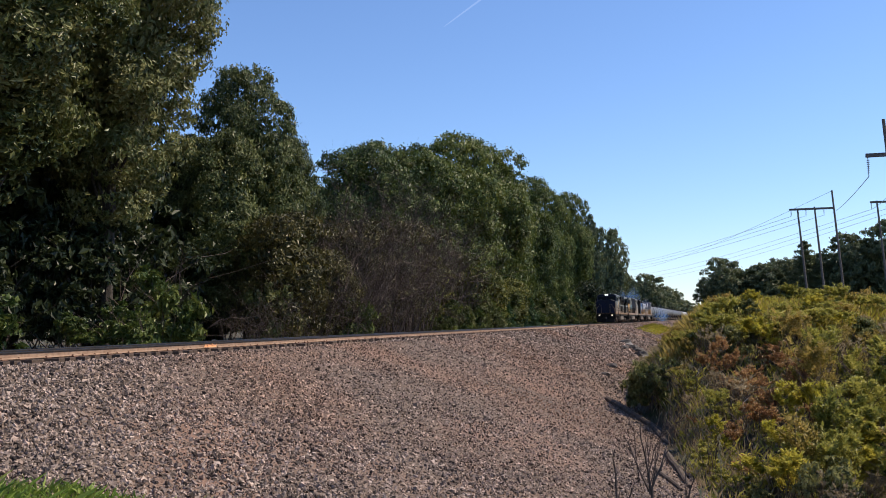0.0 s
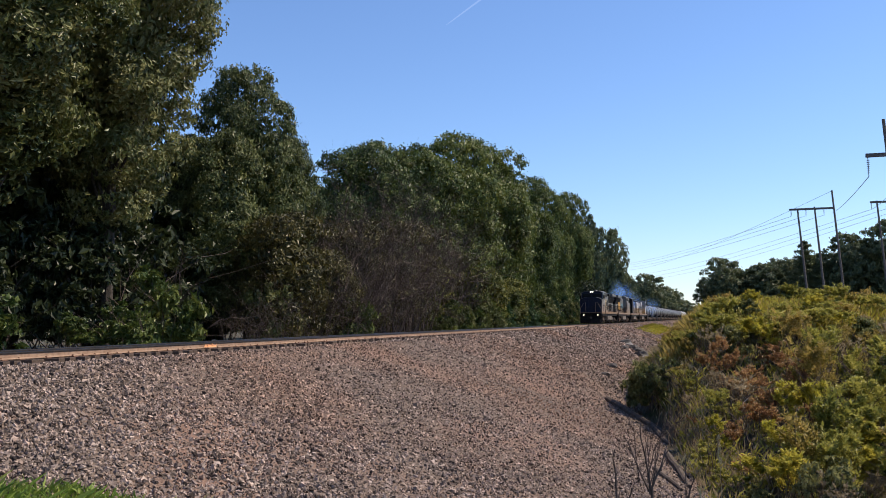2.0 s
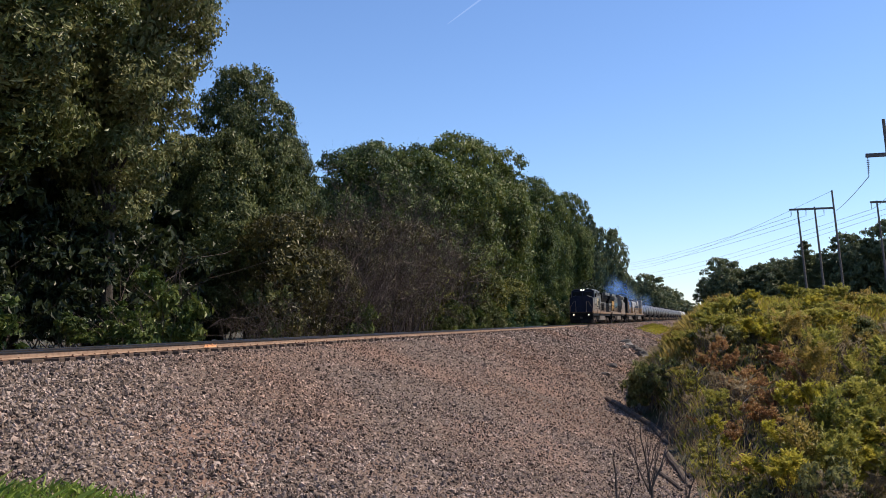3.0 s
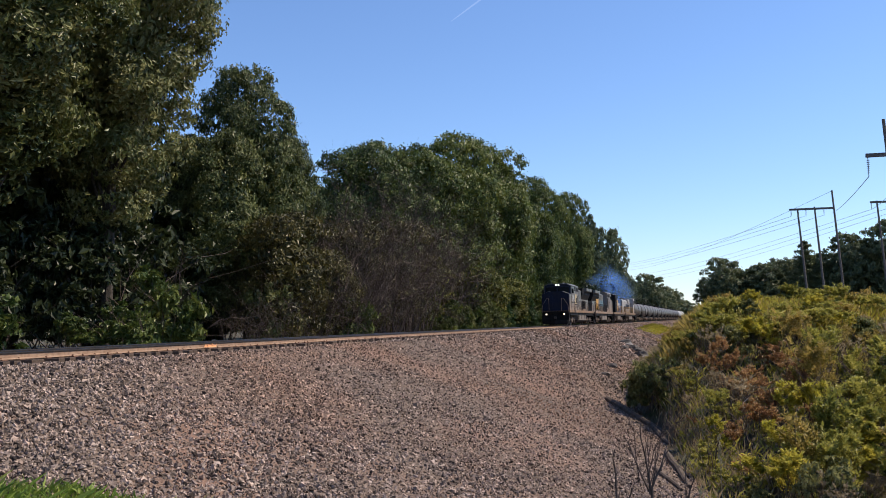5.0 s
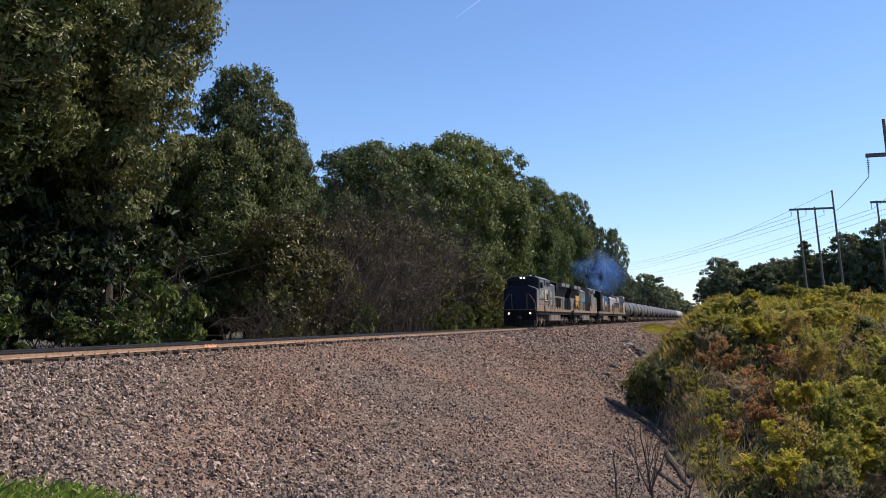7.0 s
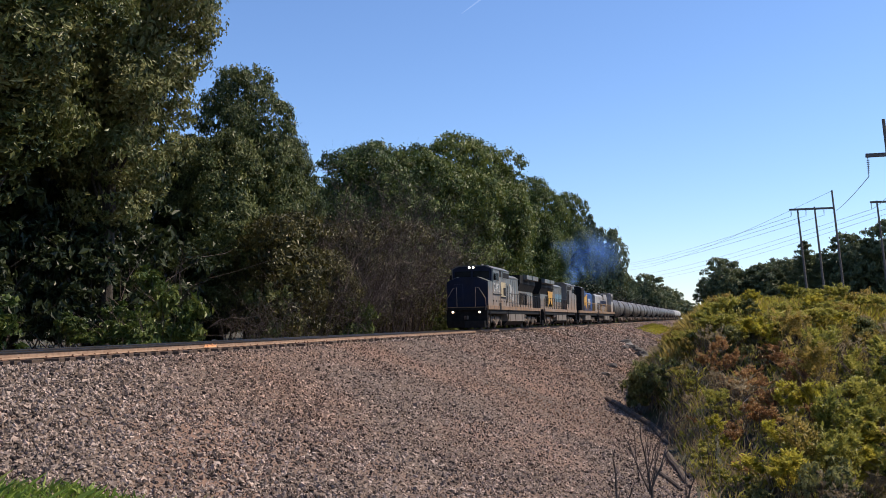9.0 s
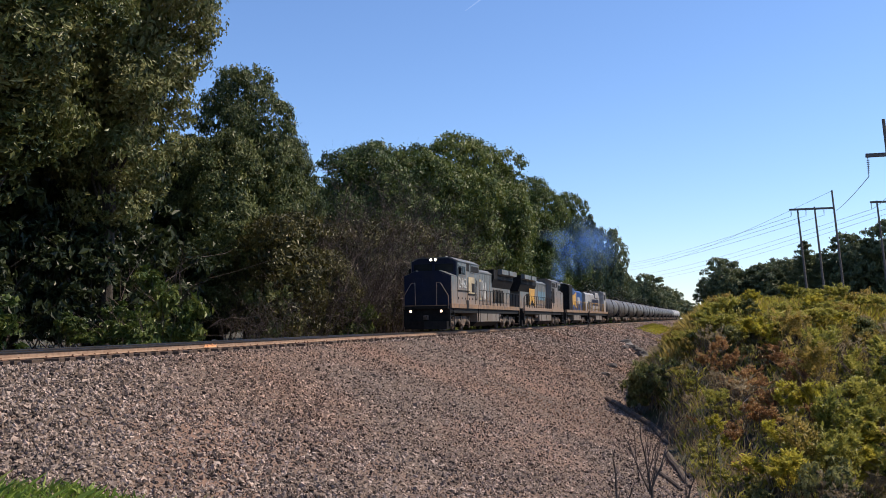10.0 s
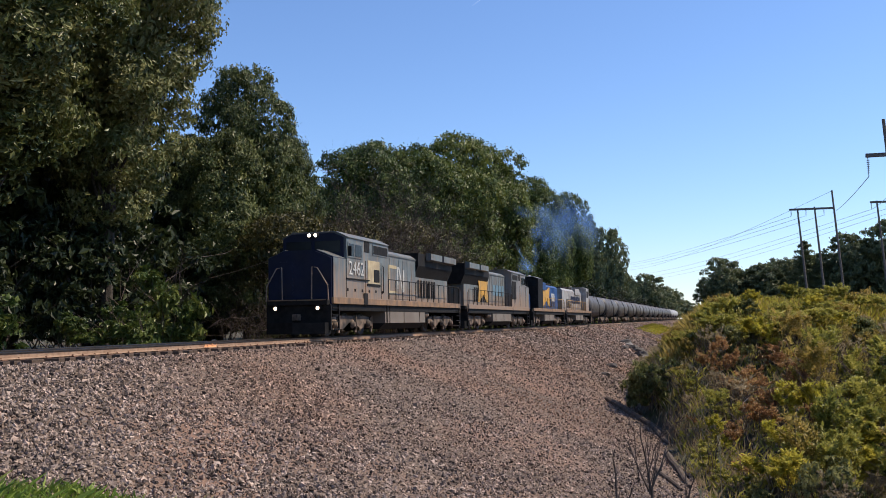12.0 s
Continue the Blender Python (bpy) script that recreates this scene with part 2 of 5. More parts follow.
def axis_lines(spans):
    out = []
    for a, b, n in spans:
        out += list(np.linspace(a, b, n, endpoint=False))
    return np.array(out + [spans[-1][1]])


def sheet(name, xs, ys, z_of, material, lift=0.0):
    gx, gy = np.meshgrid(xs, ys)
    v = np.stack([gx, gy, z_of(gx, gy) + lift], -1).reshape(-1, 3)
    i = np.arange(len(xs) - 1)[None, :] + np.arange(len(ys) - 1)[:, None] * len(xs)
    q = np.stack([i, i + 1, i + len(xs) + 1, i + len(xs)], -1).reshape(-1, 4)
    return link_mesh(name, arrays(name, v, q, True), material)


ground = sheet("ground", axis_lines([(-4000, -400, 8), (-400, -60, 14), (-60, -22, 24), (-22, 4, 70), (4, 40, 36), (40, 400, 20), (400, 4000, 8)]),
               axis_lines([(-3000, -60, 10), (-60, 0, 16), (0, 90, 150), (90, 250, 60), (250, 700, 40), (700, 4500, 12)]), lambda x, y: ground_z(x, y) - 0.06, M_EARTH)
tagged(ground, "brown earth and leaf litter ground beside the railway", "ground", kind="structure")

# The ballast slope follows its own uneven foot.
u = np.linspace(0, 1, 70)
ys = axis_lines([(-60, 8, 20), (8, 70, 160), (70, 200, 80), (200, 900, 40)])
gu, gy = np.meshgrid(u, ys)
gx = -20.6 + gu * (foot_x(gy) + 0.35 + 20.6)
bz = bank_z(gx, gy) + 0.03 * waves(gx, gy, 0.5, 21) * (np.abs(gx + 17.3) > 2.6)
i = np.arange(69)[None, :] + np.arange(len(ys) - 1)[:, None] * 70
bank = link_mesh("ballast_bank", arrays("ballast_bank", np.stack([gx, gy, bz], -1).reshape(-1, 3), np.stack([i, i + 1, i + 71, i + 70], -1).reshape(-1, 4), True), M_BALLAST)
tagged(bank, "sloping embankment of grey and reddish crushed stone ballast", "ballast", kind="structure")

# ---- the track ----
TRACK_X = -17.3


def rail(x, name):
    top = empty(name, pose(x, 0, 0), label="rusty brown steel rail with a worn shiny top", category="rail", group="rails of the track")
    w = [(-0.076, -0.185), (0.076, -0.185), (0.076, -0.172), (0.012, -0.15), (0.010, -0.055), (-0.010, -0.055), (-0.012, -0.15), (-0.076, -0.172)]
    part("web", prism(bmesh.new(), w, -60, 800), M_RUST, top)
    part("head", prism(bmesh.new(), [(0.010, -0.055), (0.036, -0.042), (0.036, -0.004), (-0.036, -0.004), (-0.036, -0.042), (-0.010, -0.055)], -60, 800), M_RAILHEAD, top, "dark greasy steel rail head")
    part("running_surface", prism(bmesh.new(), [(-0.033, -0.004), (0.033, -0.004), (0.028, 0.0), (-0.028, 0.0)], -60, 800), M_RAILTOP, top, "worn shiny steel running surface")
    return top


rail(TRACK_X + 0.7525, "rail")
rail(TRACK_X - 0.7525, "rail")


# ---- plants ----
def leaves(centres, normals, size, rng, long=1.6, loose=0.5):
    """One folded leaf at each centre, facing about along its normal."""
    n = len(centres)
    nrm = normals + rng.normal(0, loose, (n, 3))
    nrm /= np.linalg.norm(nrm, axis=1)[:, None] + 1e-9
    t = np.cross(nrm, rng.normal(0, 1, (n, 3)) + (0, 0, 0.2))
    t[:, 2] -= 0.55
    t /= np.linalg.norm(t, axis=1)[:, None] + 1e-9
    b = np.cross(nrm, t)
    s = size * rng.uniform(0.6, 1.35, (n, 1))
    v = np.stack([centres - t * s * long * 0.5, centres + b * s * 0.42 + nrm * s * 0.16, centres + t * s * long * 0.5 - nrm * s * 0.12, centres - b * s * 0.42 + nrm * s * 0.16], 1)
    f = np.arange(n * 4).reshape(n, 4)
    return v.reshape(-1, 3), f


def sphere_points(n, rng):
    p = rng.normal(0, 1, (n, 3))
    return p / np.linalg.norm(p, axis=1)[:, None]


def crown_points(rng, boughs, n, drop=0.15):
    """Points in clumps on boughs (centre, radius): leaf sprays near each bough's skin."""
    pts, nrm = [], []
    w = np.array([r ** 2 for c, r in boughs])
    for (c, r), k in zip(boughs, (w / w.sum() * n).astype(int)):
        sprays = max(6, k // 26)
        sd = sphere_points(sprays, rng)
        sd[:, 2] = np.abs(sd[:, 2]) * 0.8 + sd[:, 2] * 0.35
        sc = sd * (r * rng.uniform(0.62, 1.08, (sprays, 1)))
        idx = rng.randint(0, sprays, k)
        p = sc[idx] + rng.normal(0, 1, (k, 3)) * r * np.array([0.17, 0.17, 0.11])
        pts.append(p + np.array(c))
        nrm.append(sd[idx] * 0.6 + (0, 0, 0.5))
    return np.concatenate(pts), np.concatenate(nrm)


def lobed_crown(rng, height, radius, base, n_lobes, count, under=1.0):
    """Lobes set round an egg-shaped crown, each a cushion of leaf sprays on its outer side, and sparse large foliage within.
    Gives the lobes, and the places, facings and relative sizes of the leaves. under: how wide the crown is at its foot."""
    k = np.arange(n_lobes) + 0.5
    cz = 1 - 2 * k / n_lobes
    th = k * 2.39996 + rng.normal(0, 0.25, n_lobes)
    d = np.stack([np.sqrt(1 - cz ** 2) * np.cos(th), np.sqrt(1 - cz ** 2) * np.sin(th), cz], 1) + rng.normal(0, 0.10, (n_lobes, 3))
    d /= np.linalg.norm(d, axis=1)[:, None]
    r = radius * rng.uniform(0.25, 0.46, n_lobes) * (40 / n_lobes) ** 0.3
    zc, hz = (height + base) / 2, (height - base) / 2
    q = rng.uniform(0.70, 1.0, n_lobes)[:, None]
    square = (np.abs(d) ** 3.1).sum(1)[:, None] ** (-1 / 3.1)
    c = d * square * q * np.stack([radius - 0.8 * r, radius - 0.8 * r, hz - 0.7 * r], 1) + (0, 0, zc)
    narrow = lambda z: (under + (1 - under) * smooth((z - zc + hz) / (1.1 * hz)))[:, None]
    c[:, :2] *= narrow(c[:, 2])
    pts, nrm = [], []
    for i, n in enumerate((r ** 2 / (r ** 2).sum() * count).astype(int)):
        m = max(7, n // 24)
        u = sphere_points(m, rng) + d[i] * 0.7 + (0, 0, 0.15)
        u /= np.linalg.norm(u, axis=1)[:, None]
        tip = c[i] + u * r[i] * rng.uniform(0.72, 1.06, (m, 1)) * (1, 1, 0.85)
        j = rng.randint(0, m, n)
        pts.append(tip[j] + rng.normal(0, 1, (n, 3)) * r[i] * np.array([0.13, 0.13, 0.085]))
        nrm.append(u[j] * 0.85 + d[i] * 0.25 + (0, 0, 0.35))
    n_in = count // 5
    di = sphere_points(n_in, rng)
    inner = di * rng.uniform(0.35, 0.8, (n_in, 1)) * (radius * 0.9, radius * 0.9, hz * 0.88) + (0, 0, zc)
    inner[:, :2] *= narrow(inner[:, 2])
    size = np.concatenate([np.ones(sum(len(p) for p in pts)), np.full(n_in, 1.6)])
    return list(zip(c, r)), np.concatenate([*pts, inner]), np.concatenate([*nrm, di]), size[:, None]


def limbs(bm, rng, base, boughs, r0, lean):
    """A tapered, slightly bent trunk and a limb to each of the larger boughs."""
    top = np.array(base) + lean
    mids = [np.array(base) + lean * k + rng.normal(0, r0 * 0.5, 3) * (0, 0, 0) + np.array([rng.normal(0, r0 * 0.4), rng.normal(0, r0 * 0.4), 0]) * (k > 0) for k in (0, 0.12, 0.35, 0.6, 0.85, 1.0)]
    tube(bm, mids, [r0 * 1.35, r0, r0 * 0.85, r0 * 0.62, r0 * 0.36, r0 * 0.12], 9)
    for c, r in boughs:
        c = np.array(c)
        k = float(np.clip((c[2] - base[2]) / max(lean[2], 0.1) * 0.62, 0.1, 0.9))
        a = np.array(base) + lean * k
        m = (a + c) / 2 + np.array([0, 0, 0.12 * np.linalg.norm(c - a)])
        tube(bm, [a, m, c], [r0 * 0.34 * (1.1 - k), r0 * 0.2, r0 * 0.06], 5)
    return bm


def broadleaf(seed, height, radius, base, count, leaf, material, label, name="tree", category="tree", n_boughs=34, under=1.0):
    """A leafy tree at the origin: trunk with limbs, crown of separate leaves on many boughs."""
    rng = np.random.RandomState(seed)
    top = empty(name, pose(0, 0, 0), label=label, category=category)
    boughs, p, nr, size = lobed_crown(rng, height, radius, base, n_boughs, count, under)
    bm = limbs(bmesh.new(), rng, (0, 0, -0.4), boughs[::2], 0.045 * height ** 0.75 * 0.6, np.array([rng.normal(0, 0.3), rng.normal(0, 0.3), height * 0.86]))
    part("trunk", bm, M_BARK, top, "grey-brown bark trunk with limbs")
    v, f = leaves(p, nr, leaf * size, rng, loose=0.38)
    link_mesh("crown", arrays("crown", v, f), material, top)
    return top


def conifer(seed, height, radius, count, material, label):
    rng = np.random.RandomState(seed)
    top = empty("pine_tree", pose(0, 0, 0), label=label, category="tree")
    part("trunk", tube(bmesh.new(), [(0, 0, -0.4), (0.03, 0, height * 0.5), (0, 0.02, height)], [0.02 * height, 0.012 * height, 0.02], 8), M_BARK, top)
    whorl = rng.randint(0, 26, count) / 26.0
    ang = rng.randint(0, 7, count) * 0.9 + whorl * 40 + rng.normal(0, 0.16, count)
    out = rng.uniform(0.05, 1, count) ** 0.7
    prof = radius * (1 - whorl * 0.86) * (0.75 + 0.35 * np.sin(whorl * 91))
    r = out * prof
    z = height * (0.08 + 0.92 * whorl) - 0.16 * r + rng.normal(0, 0.12, count)
    p = np.stack([r * np.cos(ang), r * np.sin(ang), z], 1)
    v, f = leaves(p, np.tile((0, 0, 1.0), (count, 1)), 0.15, rng, 2.4)
    link_mesh("crown", arrays("crown", v, f), material, top)
    return top


def twigs(rng, n_stems, height, spread, depth=3, r0=0.018, kids=4):
    """Bare forked stems as three-sided tapering rods, in two arrays."""
    V, Fc = [], []

    def rod(a, b, ra, rb):
        d = b - a
        e = np.cross(d, (0.3, 0.5, 0.8))
        e /= np.linalg.norm(e) + 1e-9
        g = np.cross(d, e)
        g /= np.linalg.norm(g) + 1e-9
        k = len(V)
        for p, r in ((a, ra), (b, rb)):
            for w in (0, 2.09, 4.19):
                V.append(p + (e * math.cos(w) + g * math.sin(w)) * r)
        for j in range(3):
            Fc.append((k + j, k + (j + 1) % 3, k + 3 + (j + 1) % 3, k + 3 + j))

    def grow(a, d, length, r, level):
        b = a
        for s in range(3):
            d = d + rng.normal(0, 0.14, 3)
            d /= np.linalg.norm(d)
            c = b + d * length / 3
            rod(b, c, r * (1 - s * 0.22), r * (0.78 - s * 0.22))
            if level and s:
                for _ in range(kids // 2):
                    e = d + rng.normal(0, 0.5, 3)
                    grow(c, e / np.linalg.norm(e), length * rng.uniform(0.4, 0.65), r * 0.5, level - 1)
            b = c
    for _ in range(n_stems):
        w = rng.uniform(0, 6.28)
        grow(np.array([math.cos(w), math.sin(w), 0]) * spread * 0.3 * rng.rand() + (0, 0, -0.1), np.array([math.cos(w) * 0.35, math.sin(w) * 0.35, 1.0]) / 1.1, height * rng.uniform(0.5, 0.8), r0, depth)
    return np.array(V), np.array(Fc)


def fronds(rng, foot, way, n_leaf, length, leaf):
    """Leaves set alternately along drooping twigs that start at foot and run along way."""
    m = len(foot)
    u = np.linspace(0.12, 1.0, n_leaf)[None, :, None]
    ln = length * rng.uniform(0.6, 1.3, (m, 1, 1))
    w = way / (np.linalg.norm(way, axis=1)[:, None] + 1e-9)
    side = np.cross(w, (0.05, 0.03, 1.0))
    side /= np.linalg.norm(side, axis=1)[:, None] + 1e-9
    p = foot[:, None] + w[:, None] * ln * u - np.array((0, 0, 0.45)) * ln * u * u
    sign = np.where(np.arange(n_leaf) % 2, 1.0, -1.0)[None, :, None]
    t = side[:, None] * sign * 0.8 + w[:, None] * 0.55 + rng.normal(0, 0.28, (m, n_leaf, 3))
    t /= np.linalg.norm(t, axis=2)[:, :, None]
    nr = np.array((0, 0, 0.8)) + w[:, None] * 0.35 + rng.normal(0, 0.35, (m, n_leaf, 3))
    b = np.cross(nr, t)
    b /= np.linalg.norm(b, axis=2)[:, :, None] + 1e-9
    up = np.cross(t, b)
    sz = leaf * rng.uniform(0.6, 1.3, (m, n_leaf, 1))
    v = np.stack([p, p + t * sz * 0.75 + b * sz * 0.34 + up * sz * 0.1, p + t * sz * 1.6 - up * sz * 0.12, p + t * sz * 0.75 - b * sz * 0.34 + up * sz * 0.1], 2)
    return v.reshape(-1, 3), np.arange(m * n_leaf * 4).reshape(-1, 4)


def shrub(seed, height, radius, count, leaf, material, label, name="shrub", stems=7, long=1.7, n_boughs=12, twiggy=False):
    """A bush: forked bare stems inside, leaves in clumps of uneven size."""
    rng = np.random.RandomState(seed)
    top = empty(name, pose(0, 0, 0), label=label, category="bush")
    v, f = twigs(rng, stems, height * 1.15, radius, 1, 0.012 * max(1.0, height / 2), 4)
    tagged(link_mesh("brushwood", arrays("brushwood", v, f), M_TWIG, top), kind="stuff")
    boughs = []
    for k in range(n_boughs):
        a, q = rng.uniform(0, 6.28), rng.uniform(0.1, 0.85)
        r = radius * rng.uniform(0.22, 0.45)
        boughs.append(((math.cos(a) * radius * q, math.sin(a) * radius * q, height * rng.uniform(0.22, 1.0) * (1 - 0.35 * q * q)), r))
    if twiggy:
        p, nr = crown_points(rng, boughs, count // 9)
        p[:, 2] = np.abs(p[:, 2])
        v, f = fronds(rng, p, nr + (0, 0, 0.25), 9, leaf * 4.2, leaf)
    else:
        p, nr = crown_points(rng, boughs, count)
        p[:, 2] = np.abs(p[:, 2])
        v, f = leaves(p, nr, leaf, rng, long)
    link_mesh("foliage", arrays("foliage", v, f), material, top)
    return top


def put(ob, x, y, turn=0.0, wide=1.0, tall=1.0, z=None, label=""):
    z = float(ground_z(np.array(x), np.array(y))) - 0.06 if z is None else z
    c = copy_thing(ob, pose(x, y, z, 0, 0, turn) @ Matrix.Diagonal((wide, wide, tall, 1)))
    if label:
        c["label"] = label
    return c


def retire(obs):
    """The first of each kind was only the pattern for its copies."""
    for ob in obs:
        for o in (*ob.children_recursive, ob):
            bpy.data.objects.remove(o)


OAK = [broadleaf(11 + k, 26 if k < 2 else 18, 5, 6.0 if k < 2 else 1.8, 70000 if k < 2 else 42000, 0.15 if k < 2 else 0.17, L_OAK if k < 2 else L_GLOSSY, "tall dark green oak tree with glossy leaves at the forest edge", n_boughs=80 if k < 2 else 50, under=0.6 if k < 2 else 0.95) for k in range(3)]
MAPLE = [broadleaf(31 + k, 20, 6, 0.8, 33000, 0.225, L_MAPLE, "broad green leafy tree in the forest beside the track", n_boughs=38) for k in range(3)]
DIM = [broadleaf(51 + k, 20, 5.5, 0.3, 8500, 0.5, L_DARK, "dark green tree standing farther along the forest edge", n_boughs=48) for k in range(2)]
OLIVE = broadleaf(61, 8, 3, 0.4, 12000, 0.14, L_FALL, "small olive-brown tree with thinning autumn leaves", n_boughs=26)
YOUNG = broadleaf(62, 9, 3.2, 0.6, 11000, 0.2, L_YOUNG, "young tree with yellowing green leaves at the forest edge", n_boughs=24)
PINE = conifer(71, 5, 2.4, 15000, L_PINE, "young soft-needled pine tree at the forest edge")
HILL = [broadleaf(81 + k, 10, 3.6, 0.3, 8500, 0.26, L_HAZY, "rounded green tree in the distance, paled for haze", n_boughs=34) for k in range(2)]
FIR = conifer(72, 12, 4.4, 12000, L_HAZY, "dark pointed conifer on the rise beside the power line")

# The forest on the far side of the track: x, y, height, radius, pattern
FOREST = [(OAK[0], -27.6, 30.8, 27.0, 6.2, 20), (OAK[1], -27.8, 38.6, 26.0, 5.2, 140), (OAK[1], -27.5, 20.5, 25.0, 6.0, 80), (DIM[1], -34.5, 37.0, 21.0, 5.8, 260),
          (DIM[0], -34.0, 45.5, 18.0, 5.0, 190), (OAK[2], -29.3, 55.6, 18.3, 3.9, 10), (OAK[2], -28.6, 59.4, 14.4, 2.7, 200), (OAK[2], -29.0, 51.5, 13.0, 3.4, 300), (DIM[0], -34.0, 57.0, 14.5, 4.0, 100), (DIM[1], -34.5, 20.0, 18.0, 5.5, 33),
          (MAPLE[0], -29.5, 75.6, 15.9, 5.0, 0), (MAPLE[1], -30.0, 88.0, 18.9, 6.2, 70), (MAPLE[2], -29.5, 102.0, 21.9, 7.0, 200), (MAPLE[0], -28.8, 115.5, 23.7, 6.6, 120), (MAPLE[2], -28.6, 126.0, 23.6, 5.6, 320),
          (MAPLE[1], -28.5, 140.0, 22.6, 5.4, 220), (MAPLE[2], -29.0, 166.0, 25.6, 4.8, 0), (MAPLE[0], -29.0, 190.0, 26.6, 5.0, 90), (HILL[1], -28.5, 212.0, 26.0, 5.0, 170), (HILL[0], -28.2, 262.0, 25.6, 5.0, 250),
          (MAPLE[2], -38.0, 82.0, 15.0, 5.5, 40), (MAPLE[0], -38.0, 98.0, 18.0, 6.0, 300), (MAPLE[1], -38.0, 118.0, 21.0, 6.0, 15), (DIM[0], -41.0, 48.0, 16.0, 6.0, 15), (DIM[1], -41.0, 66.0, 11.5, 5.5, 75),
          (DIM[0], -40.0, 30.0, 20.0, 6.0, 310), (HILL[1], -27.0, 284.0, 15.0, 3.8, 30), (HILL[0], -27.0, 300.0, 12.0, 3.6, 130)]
SIZE = {OAK[0]: (26, 5), OAK[1]: (26, 5), OAK[2]: (18, 5), MAPLE[0]: (20, 6), MAPLE[1]: (20, 6), MAPLE[2]: (20, 6), DIM[0]: (20, 5.5), DIM[1]: (20, 5.5), HILL[0]: (10, 3.6), HILL[1]: (10, 3.6)}
for ob, x, y, h, r, turn in FOREST:
    tagged(put(ob, x, y, turn, r / SIZE[ob][1], (h + 1.1) / SIZE[ob][0]), group="forest beside the track")
put(OLIVE, -24.6, 50.7, 0, 1.05, 1.12), put(OLIVE, -26.5, 66.0, 60, 1.1, 1.25), put(OLIVE, -25.0, 57.0, 200, 0.9, 0.9), put(OLIVE, -26.8, 71.0, 310, 1.3, 1.3), put(OLIVE, -26.8, 78.0, 20, 1.35, 1.4), put(OLIVE, -27.0, 86.0, 150, 1.4, 1.45)
put(YOUNG, -25.2, 92.7, 0, 1.0, 1.05), put(YOUNG, -25.0, 101.0, 80, 1.0, 0.85), put(YOUNG, -26.0, 82.0, 190, 0.9, 0.9), put(YOUNG, -24.8, 112.0, 250, 1.0, 0.8), put(YOUNG, -26.0, 128.0, 30, 1.1, 0.8)
for x, y, s in ((-23.6, 105.3, 1.0), (-23.4, 113.0, 0.8), (-23.8, 121.0, 1.0), (-23.5, 131.0, 1.05), (-23.8, 142.0, 1.0), (-24.2, 155.0, 1.1), (-24.5, 170.0, 1.2)):
    put(PINE, x, y, y * 40, s, s)
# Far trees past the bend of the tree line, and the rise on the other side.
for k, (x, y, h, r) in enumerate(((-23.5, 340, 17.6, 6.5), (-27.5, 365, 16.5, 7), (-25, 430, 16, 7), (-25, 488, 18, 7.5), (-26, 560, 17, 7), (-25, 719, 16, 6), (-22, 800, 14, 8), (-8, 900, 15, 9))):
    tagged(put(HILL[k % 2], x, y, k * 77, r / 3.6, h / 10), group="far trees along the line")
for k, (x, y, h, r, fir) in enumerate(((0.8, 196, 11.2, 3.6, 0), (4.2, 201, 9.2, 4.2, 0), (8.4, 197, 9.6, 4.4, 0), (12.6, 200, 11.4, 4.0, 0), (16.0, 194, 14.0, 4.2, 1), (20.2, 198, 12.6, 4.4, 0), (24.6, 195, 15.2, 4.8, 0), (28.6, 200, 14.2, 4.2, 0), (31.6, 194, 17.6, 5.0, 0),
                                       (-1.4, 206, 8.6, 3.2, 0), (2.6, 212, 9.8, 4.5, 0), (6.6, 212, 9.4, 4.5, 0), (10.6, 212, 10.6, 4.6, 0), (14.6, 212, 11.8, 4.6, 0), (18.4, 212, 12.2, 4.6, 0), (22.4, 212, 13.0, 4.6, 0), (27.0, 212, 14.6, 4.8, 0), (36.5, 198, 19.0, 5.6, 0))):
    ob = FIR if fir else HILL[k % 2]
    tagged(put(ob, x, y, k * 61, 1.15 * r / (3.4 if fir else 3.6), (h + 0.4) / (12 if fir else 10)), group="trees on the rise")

# Undergrowth along the forest edge and the thicket inside it, shade put into its leaf colour.
THICKET = [shrub(81 + k, 6, 3.4, 2300, 0.26, L_SHADED, "dense green thicket, its leaves coloured dark for forest shade", "thicket", 6, 1.5, 16) for k in range(2)]
EDGE = [shrub(91 + k, 2.6, 1.7, 3000, 0.15, (L_MAPLE, L_OAK)[k], "leafy green bush at the forest edge", "forest_bush", 8, 1.6, 14) for k in range(2)]


def bare_bush(seed, stems, height, spread, label, name="bare_bush", material=None, depth=3, r0=0.022, kids=4):
    rng = np.random.RandomState(seed)
    top = empty(name, pose(0, 0, 0), label=label, category="bush")
    v, f = twigs(rng, stems, height, spread, depth, r0, kids)
    tagged(link_mesh("brushwood", arrays("brushwood", v, f), material or M_TWIG, top), kind="stuff")
    return top


BARE = [bare_bush(101 + k, 13, 5.2, 3.0, "leafless grey-brown bush with fine twigs at the forest edge") for k in range(2)]
rng = np.random.RandomState(3)
k = 0
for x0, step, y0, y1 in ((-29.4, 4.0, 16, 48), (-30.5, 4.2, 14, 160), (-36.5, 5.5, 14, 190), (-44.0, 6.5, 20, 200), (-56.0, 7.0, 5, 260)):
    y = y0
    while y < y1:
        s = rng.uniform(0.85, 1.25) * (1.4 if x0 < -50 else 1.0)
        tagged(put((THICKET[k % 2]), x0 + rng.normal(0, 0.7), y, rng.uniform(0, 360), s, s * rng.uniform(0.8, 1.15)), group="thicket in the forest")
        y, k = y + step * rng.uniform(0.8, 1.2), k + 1
